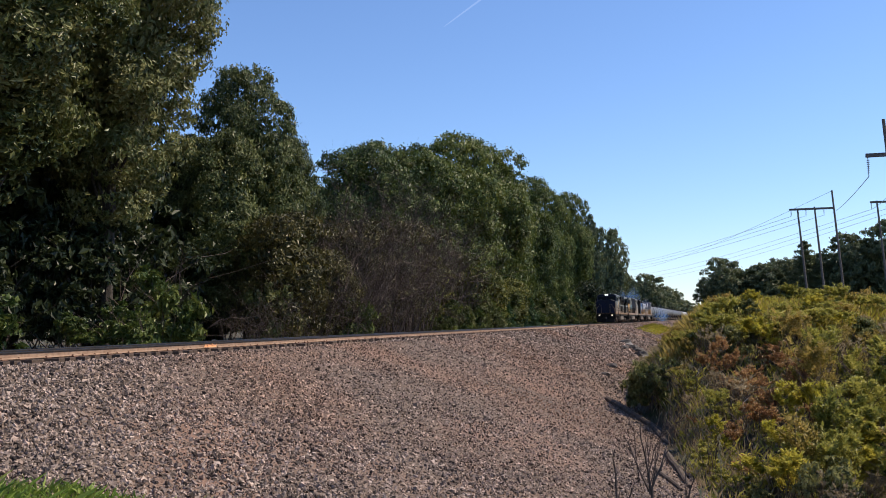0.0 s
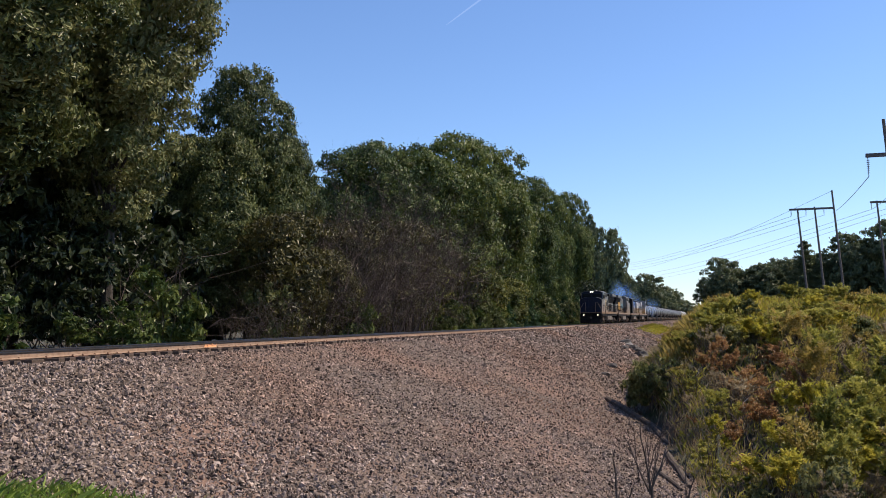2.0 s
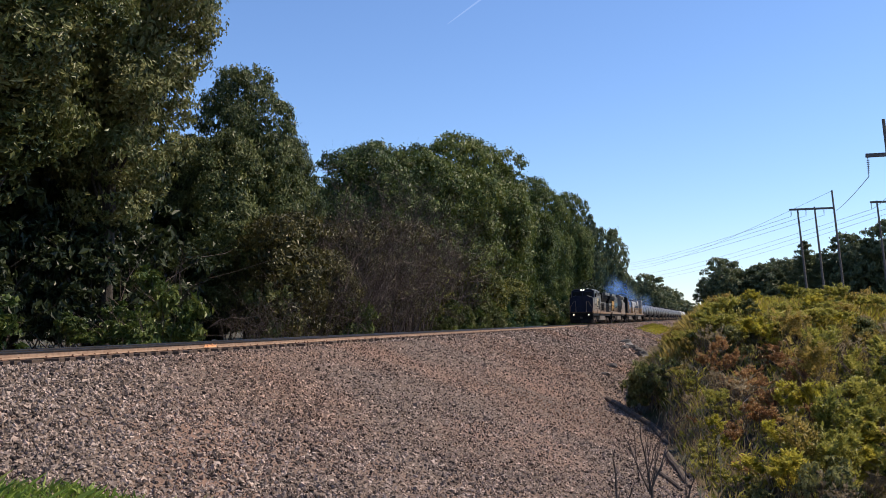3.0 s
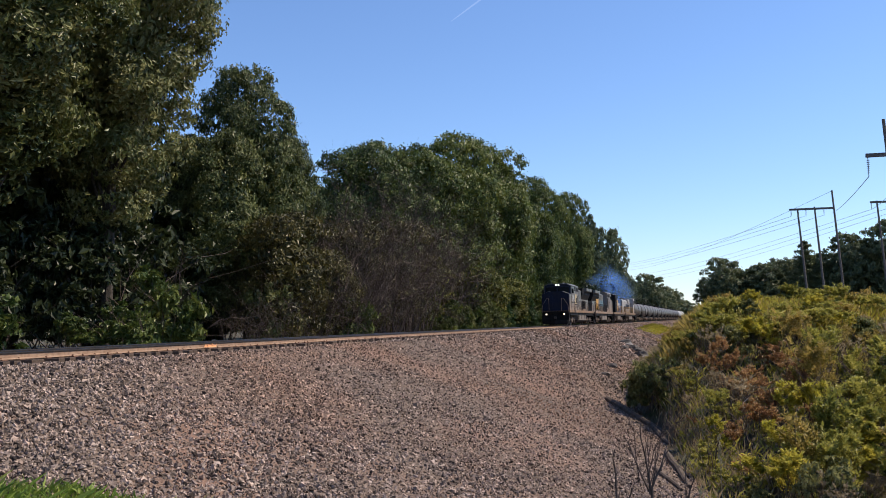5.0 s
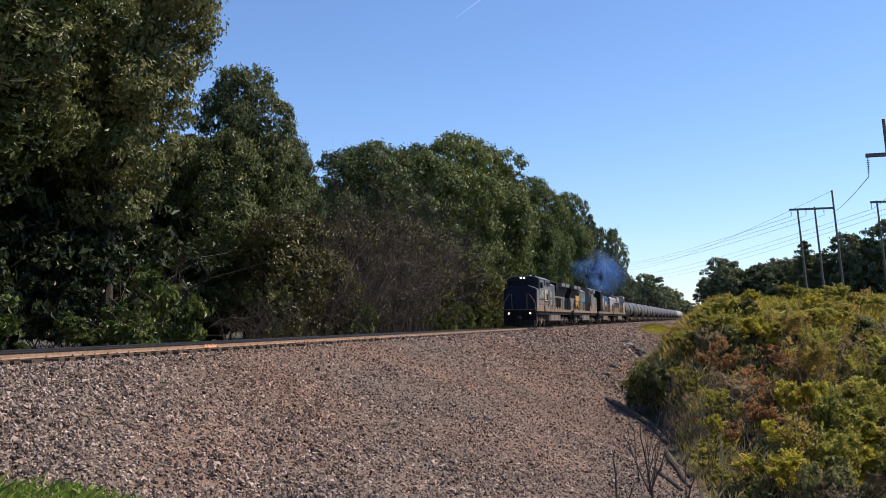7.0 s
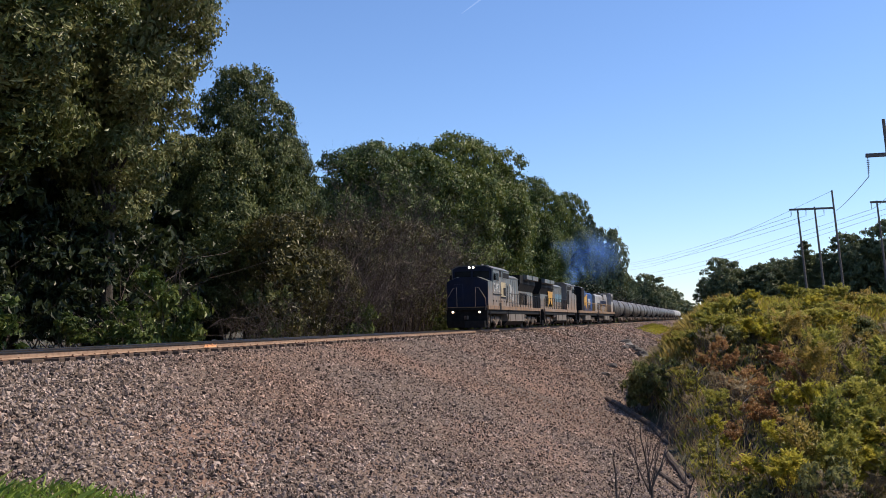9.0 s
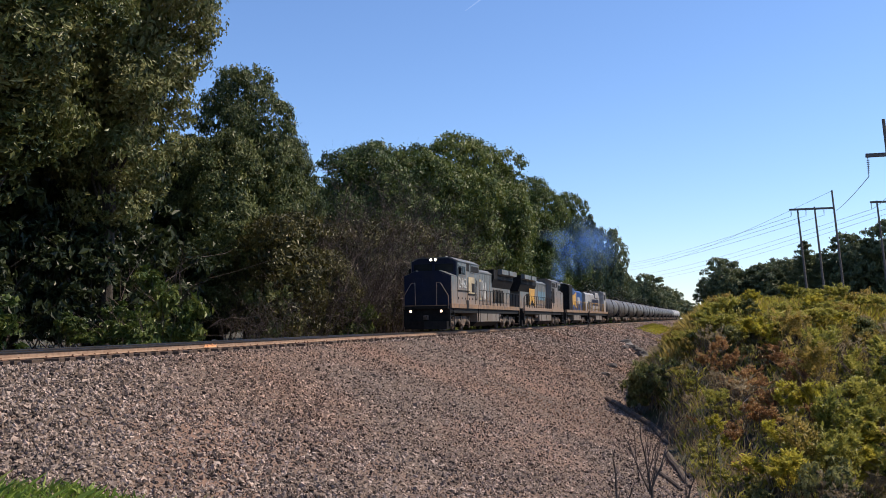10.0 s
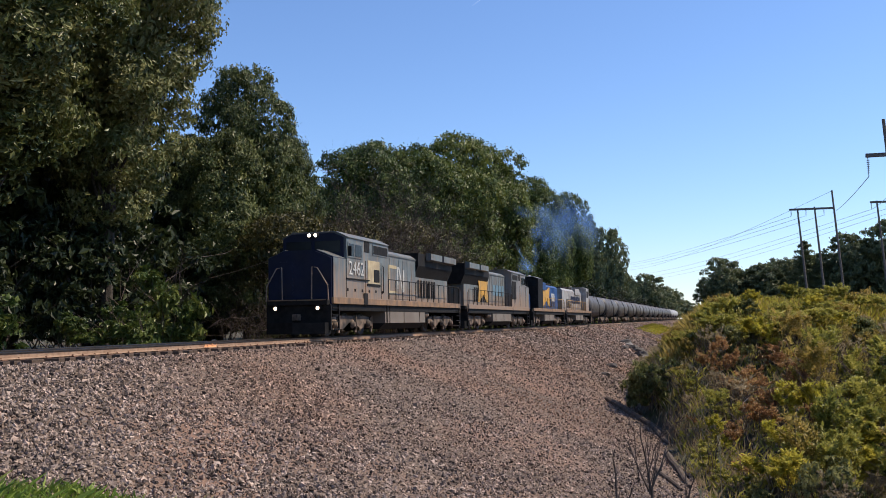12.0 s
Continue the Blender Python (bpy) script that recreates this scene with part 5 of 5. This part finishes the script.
# What the diesel blows out: thin bluish puffs that drift up behind the engines.
def smoke_mat(name, colour, alpha):
    """Thin smoke: each puff is densest in its middle and fades out to its rim, uneven by noise."""
    m = bpy.data.materials.new(name)
    m.use_nodes = True
    nt = m.node_tree
    nt.nodes.remove(nt.nodes["Principled BSDF"])
    d, t2, tr = nt.nodes.new("ShaderNodeBsdfDiffuse"), nt.nodes.new("ShaderNodeBsdfTranslucent"), nt.nodes.new("ShaderNodeBsdfTransparent")
    d.inputs["Color"].default_value = t2.inputs["Color"].default_value = (*colour, 1)
    half, mx = nt.nodes.new("ShaderNodeMixShader"), nt.nodes.new("ShaderNodeMixShader")
    nt.links.new(d.outputs[0], half.inputs[1]), nt.links.new(t2.outputs[0], half.inputs[2])
    uv, far = nt.nodes.new("ShaderNodeUVMap"), nt.nodes.new("ShaderNodeVectorMath")
    far.operation, far.inputs[1].default_value = "DISTANCE", (0.5, 0.5, 0)
    nt.links.new(uv.outputs[0], far.inputs[0])
    fade = nt.nodes.new("ShaderNodeMapRange")
    fade.interpolation_type = "SMOOTHERSTEP"
    for k, q in zip((1, 2, 3, 4), (0.0, 0.5, 1.0, 0.0)):
        fade.inputs[k].default_value = q
    nt.links.new(far.outputs["Value"], fade.inputs[0])
    tc, n, amount, mul = nt.nodes.new("ShaderNodeTexCoord"), nt.nodes.new("ShaderNodeTexNoise"), nt.nodes.new("ShaderNodeMapRange"), nt.nodes.new("ShaderNodeMath")
    n.inputs["Scale"].default_value, n.inputs["Detail"].default_value = 0.45, 4
    nt.links.new(tc.outputs["Object"], n.inputs["Vector"]), nt.links.new(n.outputs["Fac"], amount.inputs[0])
    for k, q in zip((1, 2, 3, 4), (0.35, 0.65, alpha * 0.15, alpha)):
        amount.inputs[k].default_value = q
    mul.operation = "MULTIPLY"
    nt.links.new(fade.outputs[0], mul.inputs[0]), nt.links.new(amount.outputs[0], mul.inputs[1])
    nt.links.new(mul.outputs[0], mx.inputs[0]), nt.links.new(tr.outputs[0], mx.inputs[1]), nt.links.new(half.outputs[0], mx.inputs[2])
    nt.links.new(mx.outputs[0], nt.nodes["Material Output"].inputs["Surface"])
    return m


M_SMOKE = smoke_mat("thin_blue_smoke", (0.30, 0.54, 1.0), 0.35)


def smoke_cloud(seed, n, spread, size):
    """Wisps, each a loose swarm of soft puffs turned every way."""
    rng = np.random.RandomState(seed)
    top = empty("exhaust_smoke", pose(0, 0, 0), label="thin bluish diesel exhaust smoke drifting above the engines", category="smoke", group="exhaust of the train")
    for k in range(n):
        c = rng.normal(0, 1, 3) * spread
        m = 2
        p = c + rng.normal(0, 1, (m, 3)) * size * 0.5
        a = (sphere_points(m, rng) * (1, 0.45, 1)) * size * rng.uniform(1.0, 1.7, (m, 1))
        b = np.cross(a, sphere_points(m, rng) * 0.45 + (0, 1, 0))
        b *= np.linalg.norm(a, axis=1)[:, None] / (np.linalg.norm(b, axis=1)[:, None] + 1e-6)
        v = np.stack([p - a - b, p + a - b, p + a + b, p - a + b], 1)
        me = arrays("wisp", v.reshape(-1, 3), np.arange(m * 4).reshape(m, 4))
        me.uv_layers.new(name="puff").data.foreach_set("uv", np.tile((0.0, 0.0, 1.0, 0.0, 1.0, 1.0, 0.0, 1.0), m).astype(np.float32))
        tagged(link_mesh("wisp", me, M_SMOKE, top), kind="stuff")
    return top


SMOKE = [smoke_cloud(5, 2, np.array([0.3, 0.6, 0.3]), 1.1), smoke_cloud(6, 3, np.array([0.5, 2.0, 0.7]), 1.7), smoke_cloud(7, 3, np.array([0.6, 3.0, 1.0]), 2.4), smoke_cloud(8, 2, np.array([0.8, 3.0, 1.0]), 2.8)]


# ---- the power line ----
M_POLE = mat("weathered_pole_wood", (0.09, 0.075, 0.065), (0.19, 0.165, 0.145), 5, 0.9, 0, 0.3, 20)
M_WIRE = mat("dull_aluminium_wire", (0.25, 0.26, 0.28), (0.35, 0.36, 0.38), 5, 0.5, 0.6, 0, 20)
M_INSUL = mat("grey_porcelain", (0.2, 0.2, 0.21), (0.3, 0.3, 0.31), 5, 0.3, 0, 0, 20)


def pole_frame(y, tops, arm_z, arm0, arm1, r, hang, label):
    """Wooden poles that lean a little, one long crossarm, strings of insulators under it."""
    x_mid = tops[0][0]
    top = empty("power_pole", pose(x_mid, y, float(ground_z(np.array(x_mid), np.array(y))) - 0.1), label=label, category="power pole", group="power line")
    o = np.array(top.location)
    for x, z in tops:
        h = z - o[2]
        part("pole", tube(bmesh.new(), [np.array((x + 0.07 * h, y, o[2] - 0.6)) - o, np.array((x + 0.035 * h, y, o[2] + h / 2)) - o, np.array((x, y, z)) - o], [r * 1.25, r, r * 0.75], 10), M_POLE, top)
    part("crossarm", box(bmesh.new(), arm0 - o[0], arm1 - o[0], -r * 0.7, r * 0.7, arm_z - r * 0.9 - o[2], arm_z + r * 0.9 - o[2], 0.02), M_POLE, top)
    for x, dz in hang:
        bm = tube(bmesh.new(), [(x - o[0], 0, arm_z - o[2]), (x - o[0] + 0.02, 0, arm_z - dz - o[2])], 0.03, 6)
        for k in range(7):
            z = arm_z - o[2] - dz * (0.25 + 0.1 * k)
            lathe(bm, [(z, 0.05), (z + 0.03, 0.13), (z + 0.06, 0.05)], "z", 10, (x - o[0] + 0.01, 0, 0))
        part("insulator", bm, M_INSUL, top)
    return top


pole_frame(180, [(14.0, 19.9), (16.85, 20.1), (19.85, 22.9)], 19.75, 12.6, 20.1, 0.2, [(12.9, 1.2), (15.4, 1.2), (18.4, 1.2)], "wooden three-pole power line frame with a crossarm")
pole_frame(180, [(27.1, 20.7), (30.0, 20.7), (33.0, 23.0)], 20.45, 26.0, 33.4, 0.2, [(26.2, 1.2), (28.6, 1.2), (31.6, 1.2)], "wooden three-pole power line frame on the rise")
pole_frame(80, [(12.8, 15.9), (15.9, 15.9), (19.0, 15.9)], 13.1, 11.4, 20.4, 0.17, [(11.55, 1.65), (14.3, 1.65), (17.5, 1.65)], "tall wooden power line frame with a thick crossarm")


def wire(a, b, sag, r=0.032):
    pts = [Vector(a).lerp(Vector(b), t) - Vector((0, 0, 4 * sag * t * (1 - t))) for t in np.linspace(0, 1, 15)]
    c = part("power_cable", tube(bmesh.new(), pts, r, 5), M_WIRE, None)
    return tagged(c, "thin grey overhead power cable between wooden poles", "cable", "power line")


for a, b, s in (((11.57, 80, 11.45), (19.85, 180, 18.9), 0.35), ((14.32, 80, 11.45), (26.2, 180, 19.2), 0.35), ((17.52, 80, 11.45), (28.6, 180, 19.2), 0.35),
                ((12.9, 180, 18.55), (-58, 600, 35.0), 1.5), ((15.4, 180, 18.55), (-57, 600, 34.0), 1.5), ((18.4, 180, 18.55), (-56, 600, 32.5), 1.5), ((19.85, 180, 22.8), (-55, 600, 31.0), 3),
                ((26.2, 180, 19.2), (-50, 600, 28.0), 2), ((28.6, 180, 19.2), (-47, 600, 26.0), 2), ((31.6, 180, 19.2), (-44, 600, 24.5), 2)):
    wire(a, b, s)

# ---- small things on the slope ----
def log(pts, r, label, material=None):
    rng2 = np.random.RandomState(int(abs(pts[0][1]) * 10))
    bm = bmesh.new()
    a, b = Vector(pts[0]), Vector(pts[1])
    path = [a.lerp(b, t) + Vector((rng2.normal(0, 0.05), 0, 0)) for t in np.linspace(0, 1, 7)]
    for p in path:
        p.z = max(float(bank_z(np.array(p.x), np.array(p.y))), -9) + r * 0.6
    tube(bm, path, [r * q for q in (0.8, 1, 1.05, 1, 0.9, 0.85, 0.6)], 9)
    ob = part("log", bm, material or M_DEADWOOD, None)
    return tagged(ob, label, "log", "fallen wood")


log([(-5.5, 47.4, 0), (-2.5, 42.4, 0)], 0.16, "weathered dark log lying on the ballast slope")
log([(-3.3, 44.3, 0), (-1.7, 38.0, 0)], 0.12, "weathered dark log at the foot of the slope")
log([(-2.1, 37.2, 0), (-1.1, 31.3, 0)], 0.12, "weathered dark log at the foot of the slope")
log([(-2.3, 32.6, 0), (-1.3, 30.4, 0)], 0.09, "short grey branch lying on the ballast")
log([(-10.6, 12.6, 0), (-9.7, 12.45, 0)], 0.05, "short grey plank lying by the grass", M_DEADWOOD)


def rock(x, y, s, seed, material, label):
    bm = bmesh.new()
    bmesh.ops.create_icosphere(bm, subdivisions=2, radius=s)
    for v in bm.verts:
        v.co = Vector((v.co.x * 1.3, v.co.y, v.co.z * 0.7)) * (1 + 0.5 * noise.noise(v.co * 1.4 / s + Vector((seed, 0, 0))))
    ob = part("rock", bm, material, None)
    ob.location = (x, y, float(bank_z(np.array(x), np.array(y))) + s * 0.25)
    return tagged(ob, label, "rock", "rocks on the slope")


M_ROCKD = mat("dark_rock", (0.05, 0.045, 0.04), (0.12, 0.11, 0.10), 4, 0.9, 0, 0.6, 14)
M_ROCKL = mat("pale_rock", (0.17, 0.155, 0.14), (0.28, 0.26, 0.24), 4, 0.85, 0, 0.5, 14)
for k, (x, y, s, pale) in enumerate(((-9.6, 103, 0.55, 0), (-9.1, 100, 0.4, 1), (-8.3, 96, 0.45, 0), (-7.6, 93, 0.5, 0), (-6.9, 89, 0.6, 0), (-6.5, 87.5, 0.4, 1), (-8.8, 92, 0.3, 0), (-7.4, 68, 0.3, 0), (-7.0, 60, 0.22, 0))):
    rock(x, y, s, k * 3.1, M_ROCKL if pale else M_ROCKD, "pale broken rock on the ballast slope" if pale else "dark broken rock on the ballast slope")

for x, y, h in ((0.55, 38.6, 1.25), (1.9, 35.9, 1.0), (-1.2, 44.0, 0.9)):
    z = float(ground_z(np.array(x), np.array(y)))
    ob = part("bleached_stick", tube(bmesh.new(), [(x, y, z - 0.1), (x + 0.05, y, z + h * 0.5), (x + 0.22, y - 0.1, z + h * 0.7), (x + 0.2, y, z + h * 0.85), (x + 0.4, y, z + h)], [0.016, 0.015, 0.014, 0.013, 0.01], 6), M_PALEWOOD, None)
    tagged(ob, "pale bleached stick standing among the shrubs", "stick", "bleached sticks")

# Fluorescent marking paint on the web of the near rail.
M_MARK = mat("orange_marking_paint", (0.95, 0.30, 0.08), (1.0, 0.52, 0.26), 40, 0.5, 0, 0.0, 20)
bm = bmesh.new()
rng = np.random.RandomState(4)
for k in range(9):
    y = 28.25 + k * 0.085
    h = rng.uniform(0.07, 0.13)
    prism(bm, [(y, -0.165), (y + 0.1, -0.165), (y + 0.14 + rng.normal(0, 0.02), -0.165 + h)], TRACK_X + 0.7525 + 0.030, TRACK_X + 0.7525 + 0.036, "x")
mark = part("paint_mark", bm, M_MARK, None)
tagged(mark, "bright orange spray paint mark on the rail", "paint mark")

# The vapour trail, far up; its own glow stands in for sunlight on it.
M_TRAIL = bpy.data.materials.new("glowing_sky_vapour")
M_TRAIL.use_nodes = True
tn = M_TRAIL.node_tree
glow, clear, both = tn.nodes.new("ShaderNodeEmission"), tn.nodes.new("ShaderNodeBsdfTransparent"), tn.nodes.new("ShaderNodeMixShader")
glow.inputs["Color"].default_value, glow.inputs["Strength"].default_value, both.inputs[0].default_value = (0.52, 0.68, 0.98, 1), 1.0, 0.18
tn.links.new(clear.outputs[0], both.inputs[1]), tn.links.new(glow.outputs[0], both.inputs[2])
tn.links.new(both.outputs[0], tn.nodes["Material Output"].inputs["Surface"])
bm = bmesh.new()
tube(bm, [(-76, -18, -56), (-40, -10, -30), (0, 0, 0), (60, 14, 44), (140, 33, 103), (260, 61, 190)], [0.8, 2.4, 3.2, 3.8, 4.0, 4.2], 10)
TRAIL = part("vapour_trail", bm, M_TRAIL, None)
tagged(TRAIL, "thin white vapour trail in the blue sky", "vapour trail")

# Dry seed heads close by, that nod in the wind.
STEMS = []
for x, y, z, s in ((-0.02, 4.6, -0.07, 1.0), (-0.10, 4.1, -0.18, 0.7)):
    g = float(ground_z(np.array(x), np.array(y))) - 0.1
    top = empty("dry_stalk", pose(x, y, g), label="dry brown grass stalk with a seed head", category="grass stalk", group="dry stalks")
    part("stem", tube(bmesh.new(), [(0, 0, 0), (0.01, 0, (z - g) * 0.5), (0, 0, z - g)], [0.003, 0.002, 0.0015], 5), L_STRAW, top)
    bm = bmesh.new()
    for k in range(40):
        q = rng.rand()
        c = Vector((rng.normal(0, 0.005), rng.normal(0, 0.005), z - g - 0.02 + 0.12 * q * s))
        tube(bm, [c, c + Vector((rng.normal(0, 0.006), rng.normal(0, 0.006), 0.018))], [0.003, 0.001], 4)
    part("seed_head", bm, L_STRAW, top)
    STEMS.append((top, x, y, g))

# ---- ties and stones ----
tie_mesh = bpy.data.meshes.new("tie")
bm = box(bmesh.new(), -1.3, 1.3, -0.115, 0.115, -0.18, 0.0, 0.012)
bm.to_mesh(tie_mesh), bm.free()
plate_mesh = bpy.data.meshes.new("tie_plate")
bm = bmesh.new()
for s in (-1, 1):
    box(bm, s * 0.7525 - 0.19, s * 0.7525 + 0.19, -0.09, 0.09, 0.0, 0.018)
    for a in (-0.11, 0.11):
        box(bm, s * 0.7525 + a - 0.016, s * 0.7525 + a + 0.016, -0.06, -0.03, 0.018, 0.06)
bm.to_mesh(plate_mesh), bm.free()
rng = np.random.RandomState(12)
for k in range(300):
    t = link_mesh("tie", tie_mesh, M_TIE, bank)
    t.location = (TRACK_X + rng.normal(-0.05, 0.06), 8 + k * 0.5 + rng.normal(0, 0.03), -0.203)
    if k < 150:
        link_mesh("tie_plate", plate_mesh, M_SPIKE, t)
far_ties = bmesh.new()
for k in range(600):
    box(far_ties, TRACK_X - 1.3, TRACK_X + 1.3, 158 + k * 0.5 - 0.115, 158 + k * 0.5 + 0.115, -0.38, -0.203)
tagged(part("tie", far_ties, M_TIE, bank, "dark creosoted wooden ties"), kind="stuff")


def stones(x, y, size, seed):
    """Angular crushed stones at x, y: bent cuboids turned every way."""
    r = np.random.RandomState(seed)
    n = len(x)
    octa = np.array([(1, 0, 0), (-1, 0, 0), (0, 1, 0), (0, -1, 0), (0, 0, 1), (0, 0, -1)], float) * 1.35
    v = octa[None] * r.uniform(0.5, 1.0, (n, 1, 3)) + r.uniform(-0.5, 0.5, (n, 6, 3))
    q = r.normal(0, 1, (n, 4))
    q /= np.linalg.norm(q, axis=1)[:, None]
    w, a, b, c = q.T
    rot = np.stack([1 - 2 * (b * b + c * c), 2 * (a * b - w * c), 2 * (a * c + w * b), 2 * (a * b + w * c), 1 - 2 * (a * a + c * c), 2 * (b * c - w * a), 2 * (a * c - w * b), 2 * (b * c + w * a), 1 - 2 * (a * a + b * b)], 1).reshape(n, 3, 3)
    s = (size * np.ones(n))[:, None, None] * r.lognormal(0, 0.32, (n, 1, 1))
    v = np.einsum("nij,nkj->nki", rot, v * s)
    v += np.stack([x, y, bank_z(x, y) + size * r.uniform(-0.5, 1.3, n)], 1)[:, None]
    tris = np.array([(0, 2, 4), (2, 1, 4), (1, 3, 4), (3, 0, 4), (2, 0, 5), (1, 2, 5), (3, 1, 5), (0, 3, 5)])
    return v.reshape(-1, 3), (np.arange(n)[:, None, None] * 6 + tris[None]).reshape(-1, 3)


r = np.random.RandomState(77)
y = 10.5 + 115 * r.rand(360000) ** 1.7
x = -16.3 + r.rand(360000) * 17.5
m = (x < foot_x(y) + 0.4) & (x > -0.95 * y - 0.6) & (r.rand(360000) < np.clip(19 / y, 0.22, 0.85)) & ((x > -16.05) | (np.abs((y % 0.5) - 0.25) > 0.1))
x, y = x[m], y[m]
v, f = stones(x, y, 0.029 * np.clip(y / 40, 1, 2.2), 5)
loose = link_mesh("loose_ballast", arrays("loose_ballast", v, f), M_STONE, bank)
tagged(loose, kind="stuff")
fy = 112 + 170 * r.rand(40000) ** 1.5
fx = -16.3 + r.rand(40000) * 9.5
m = fx < foot_x(fy) + 0.3
v, f = stones(fx[m], fy[m], 0.085, 6)
tagged(link_mesh("loose_ballast", arrays("loose_ballast", v, f), M_STONE, bank), kind="stuff")
kinds = []
for k in range(6):
    v, f = stones(np.array([0.0]), np.array([0.0]), 0.042, 200 + k)
    kinds.append(arrays("stone", v - v.mean(0), f))
for k in range(300):
    py = r.uniform(11.5, 20)
    px = r.uniform(-0.85 * py, -5.5)
    st = link_mesh("stone", kinds[k % 6], M_STONE, bank)
    st.location = (px, py, float(bank_z(np.array(px), np.array(py))) + 0.04)
    st.rotation_euler = (r.rand() * 6, r.rand() * 6, r.rand() * 6)


# ---- what moves ----
def motions():
    # where the leading nose is, second by second
    run = [(0.0, 151.9), (3.0, 124.2), (5.0, 103.9), (7.0, 84.5), (9.0, 65.75), (10.5, 51.3), (12.0, 37.5)]
    for ob, y, turn in TRAIN:
        walk(ob, [(t, pose(TRACK_X, y + s - NOSE, 0, 0, 0, turn)) for t, s in run])
    ts = np.arange(0, 181) / 15.0
    nose = np.interp(ts, [t for t, s in run], [s for t, s in run])
    for w, y, r in WHEELS:
        spin = 1 if abs(w.parent.parent.matrix_basis.to_euler().z) < 1 else -1
        walk(w, [(t, pose(0, y, r) @ Matrix.Rotation(spin * (s - NOSE) / r, 4, "X")) for t, s in zip(ts, nose)])
    for ob, dx, dy, z0, z1 in ((SMOKE[0], 0.0, 54.0, 5.2, 6.2), (SMOKE[1], -0.6, 58.0, 4.6, 8.4), (SMOKE[2], -1.6, 66.0, 3.2, 11.0), (SMOKE[3], -2.2, 78.0, 2.2, 11.5)):
        walk(ob, [(t, pose(TRACK_X + dx, s + dy, z0 + (z1 - z0) * t / 12 + 0.25 * math.sin(t * 0.9), 0, 0, 9 * t - 40)) for t, s in run])
    walk(TRAIL, [(0.0, pose(-999, 3784, 1295)), (6.0, pose(-960, 3793, 1324)), (12.0, pose(-880, 3812, 1383))])
    for ob, x, y, g in STEMS:
        walk(ob, [(k * 0.5, pose(x, y, g, 0, 0.6 * math.sin(k * 0.9 + x) + 0.35 * math.sin(k * 2.3), 0)) for k in range(25)])


motions()
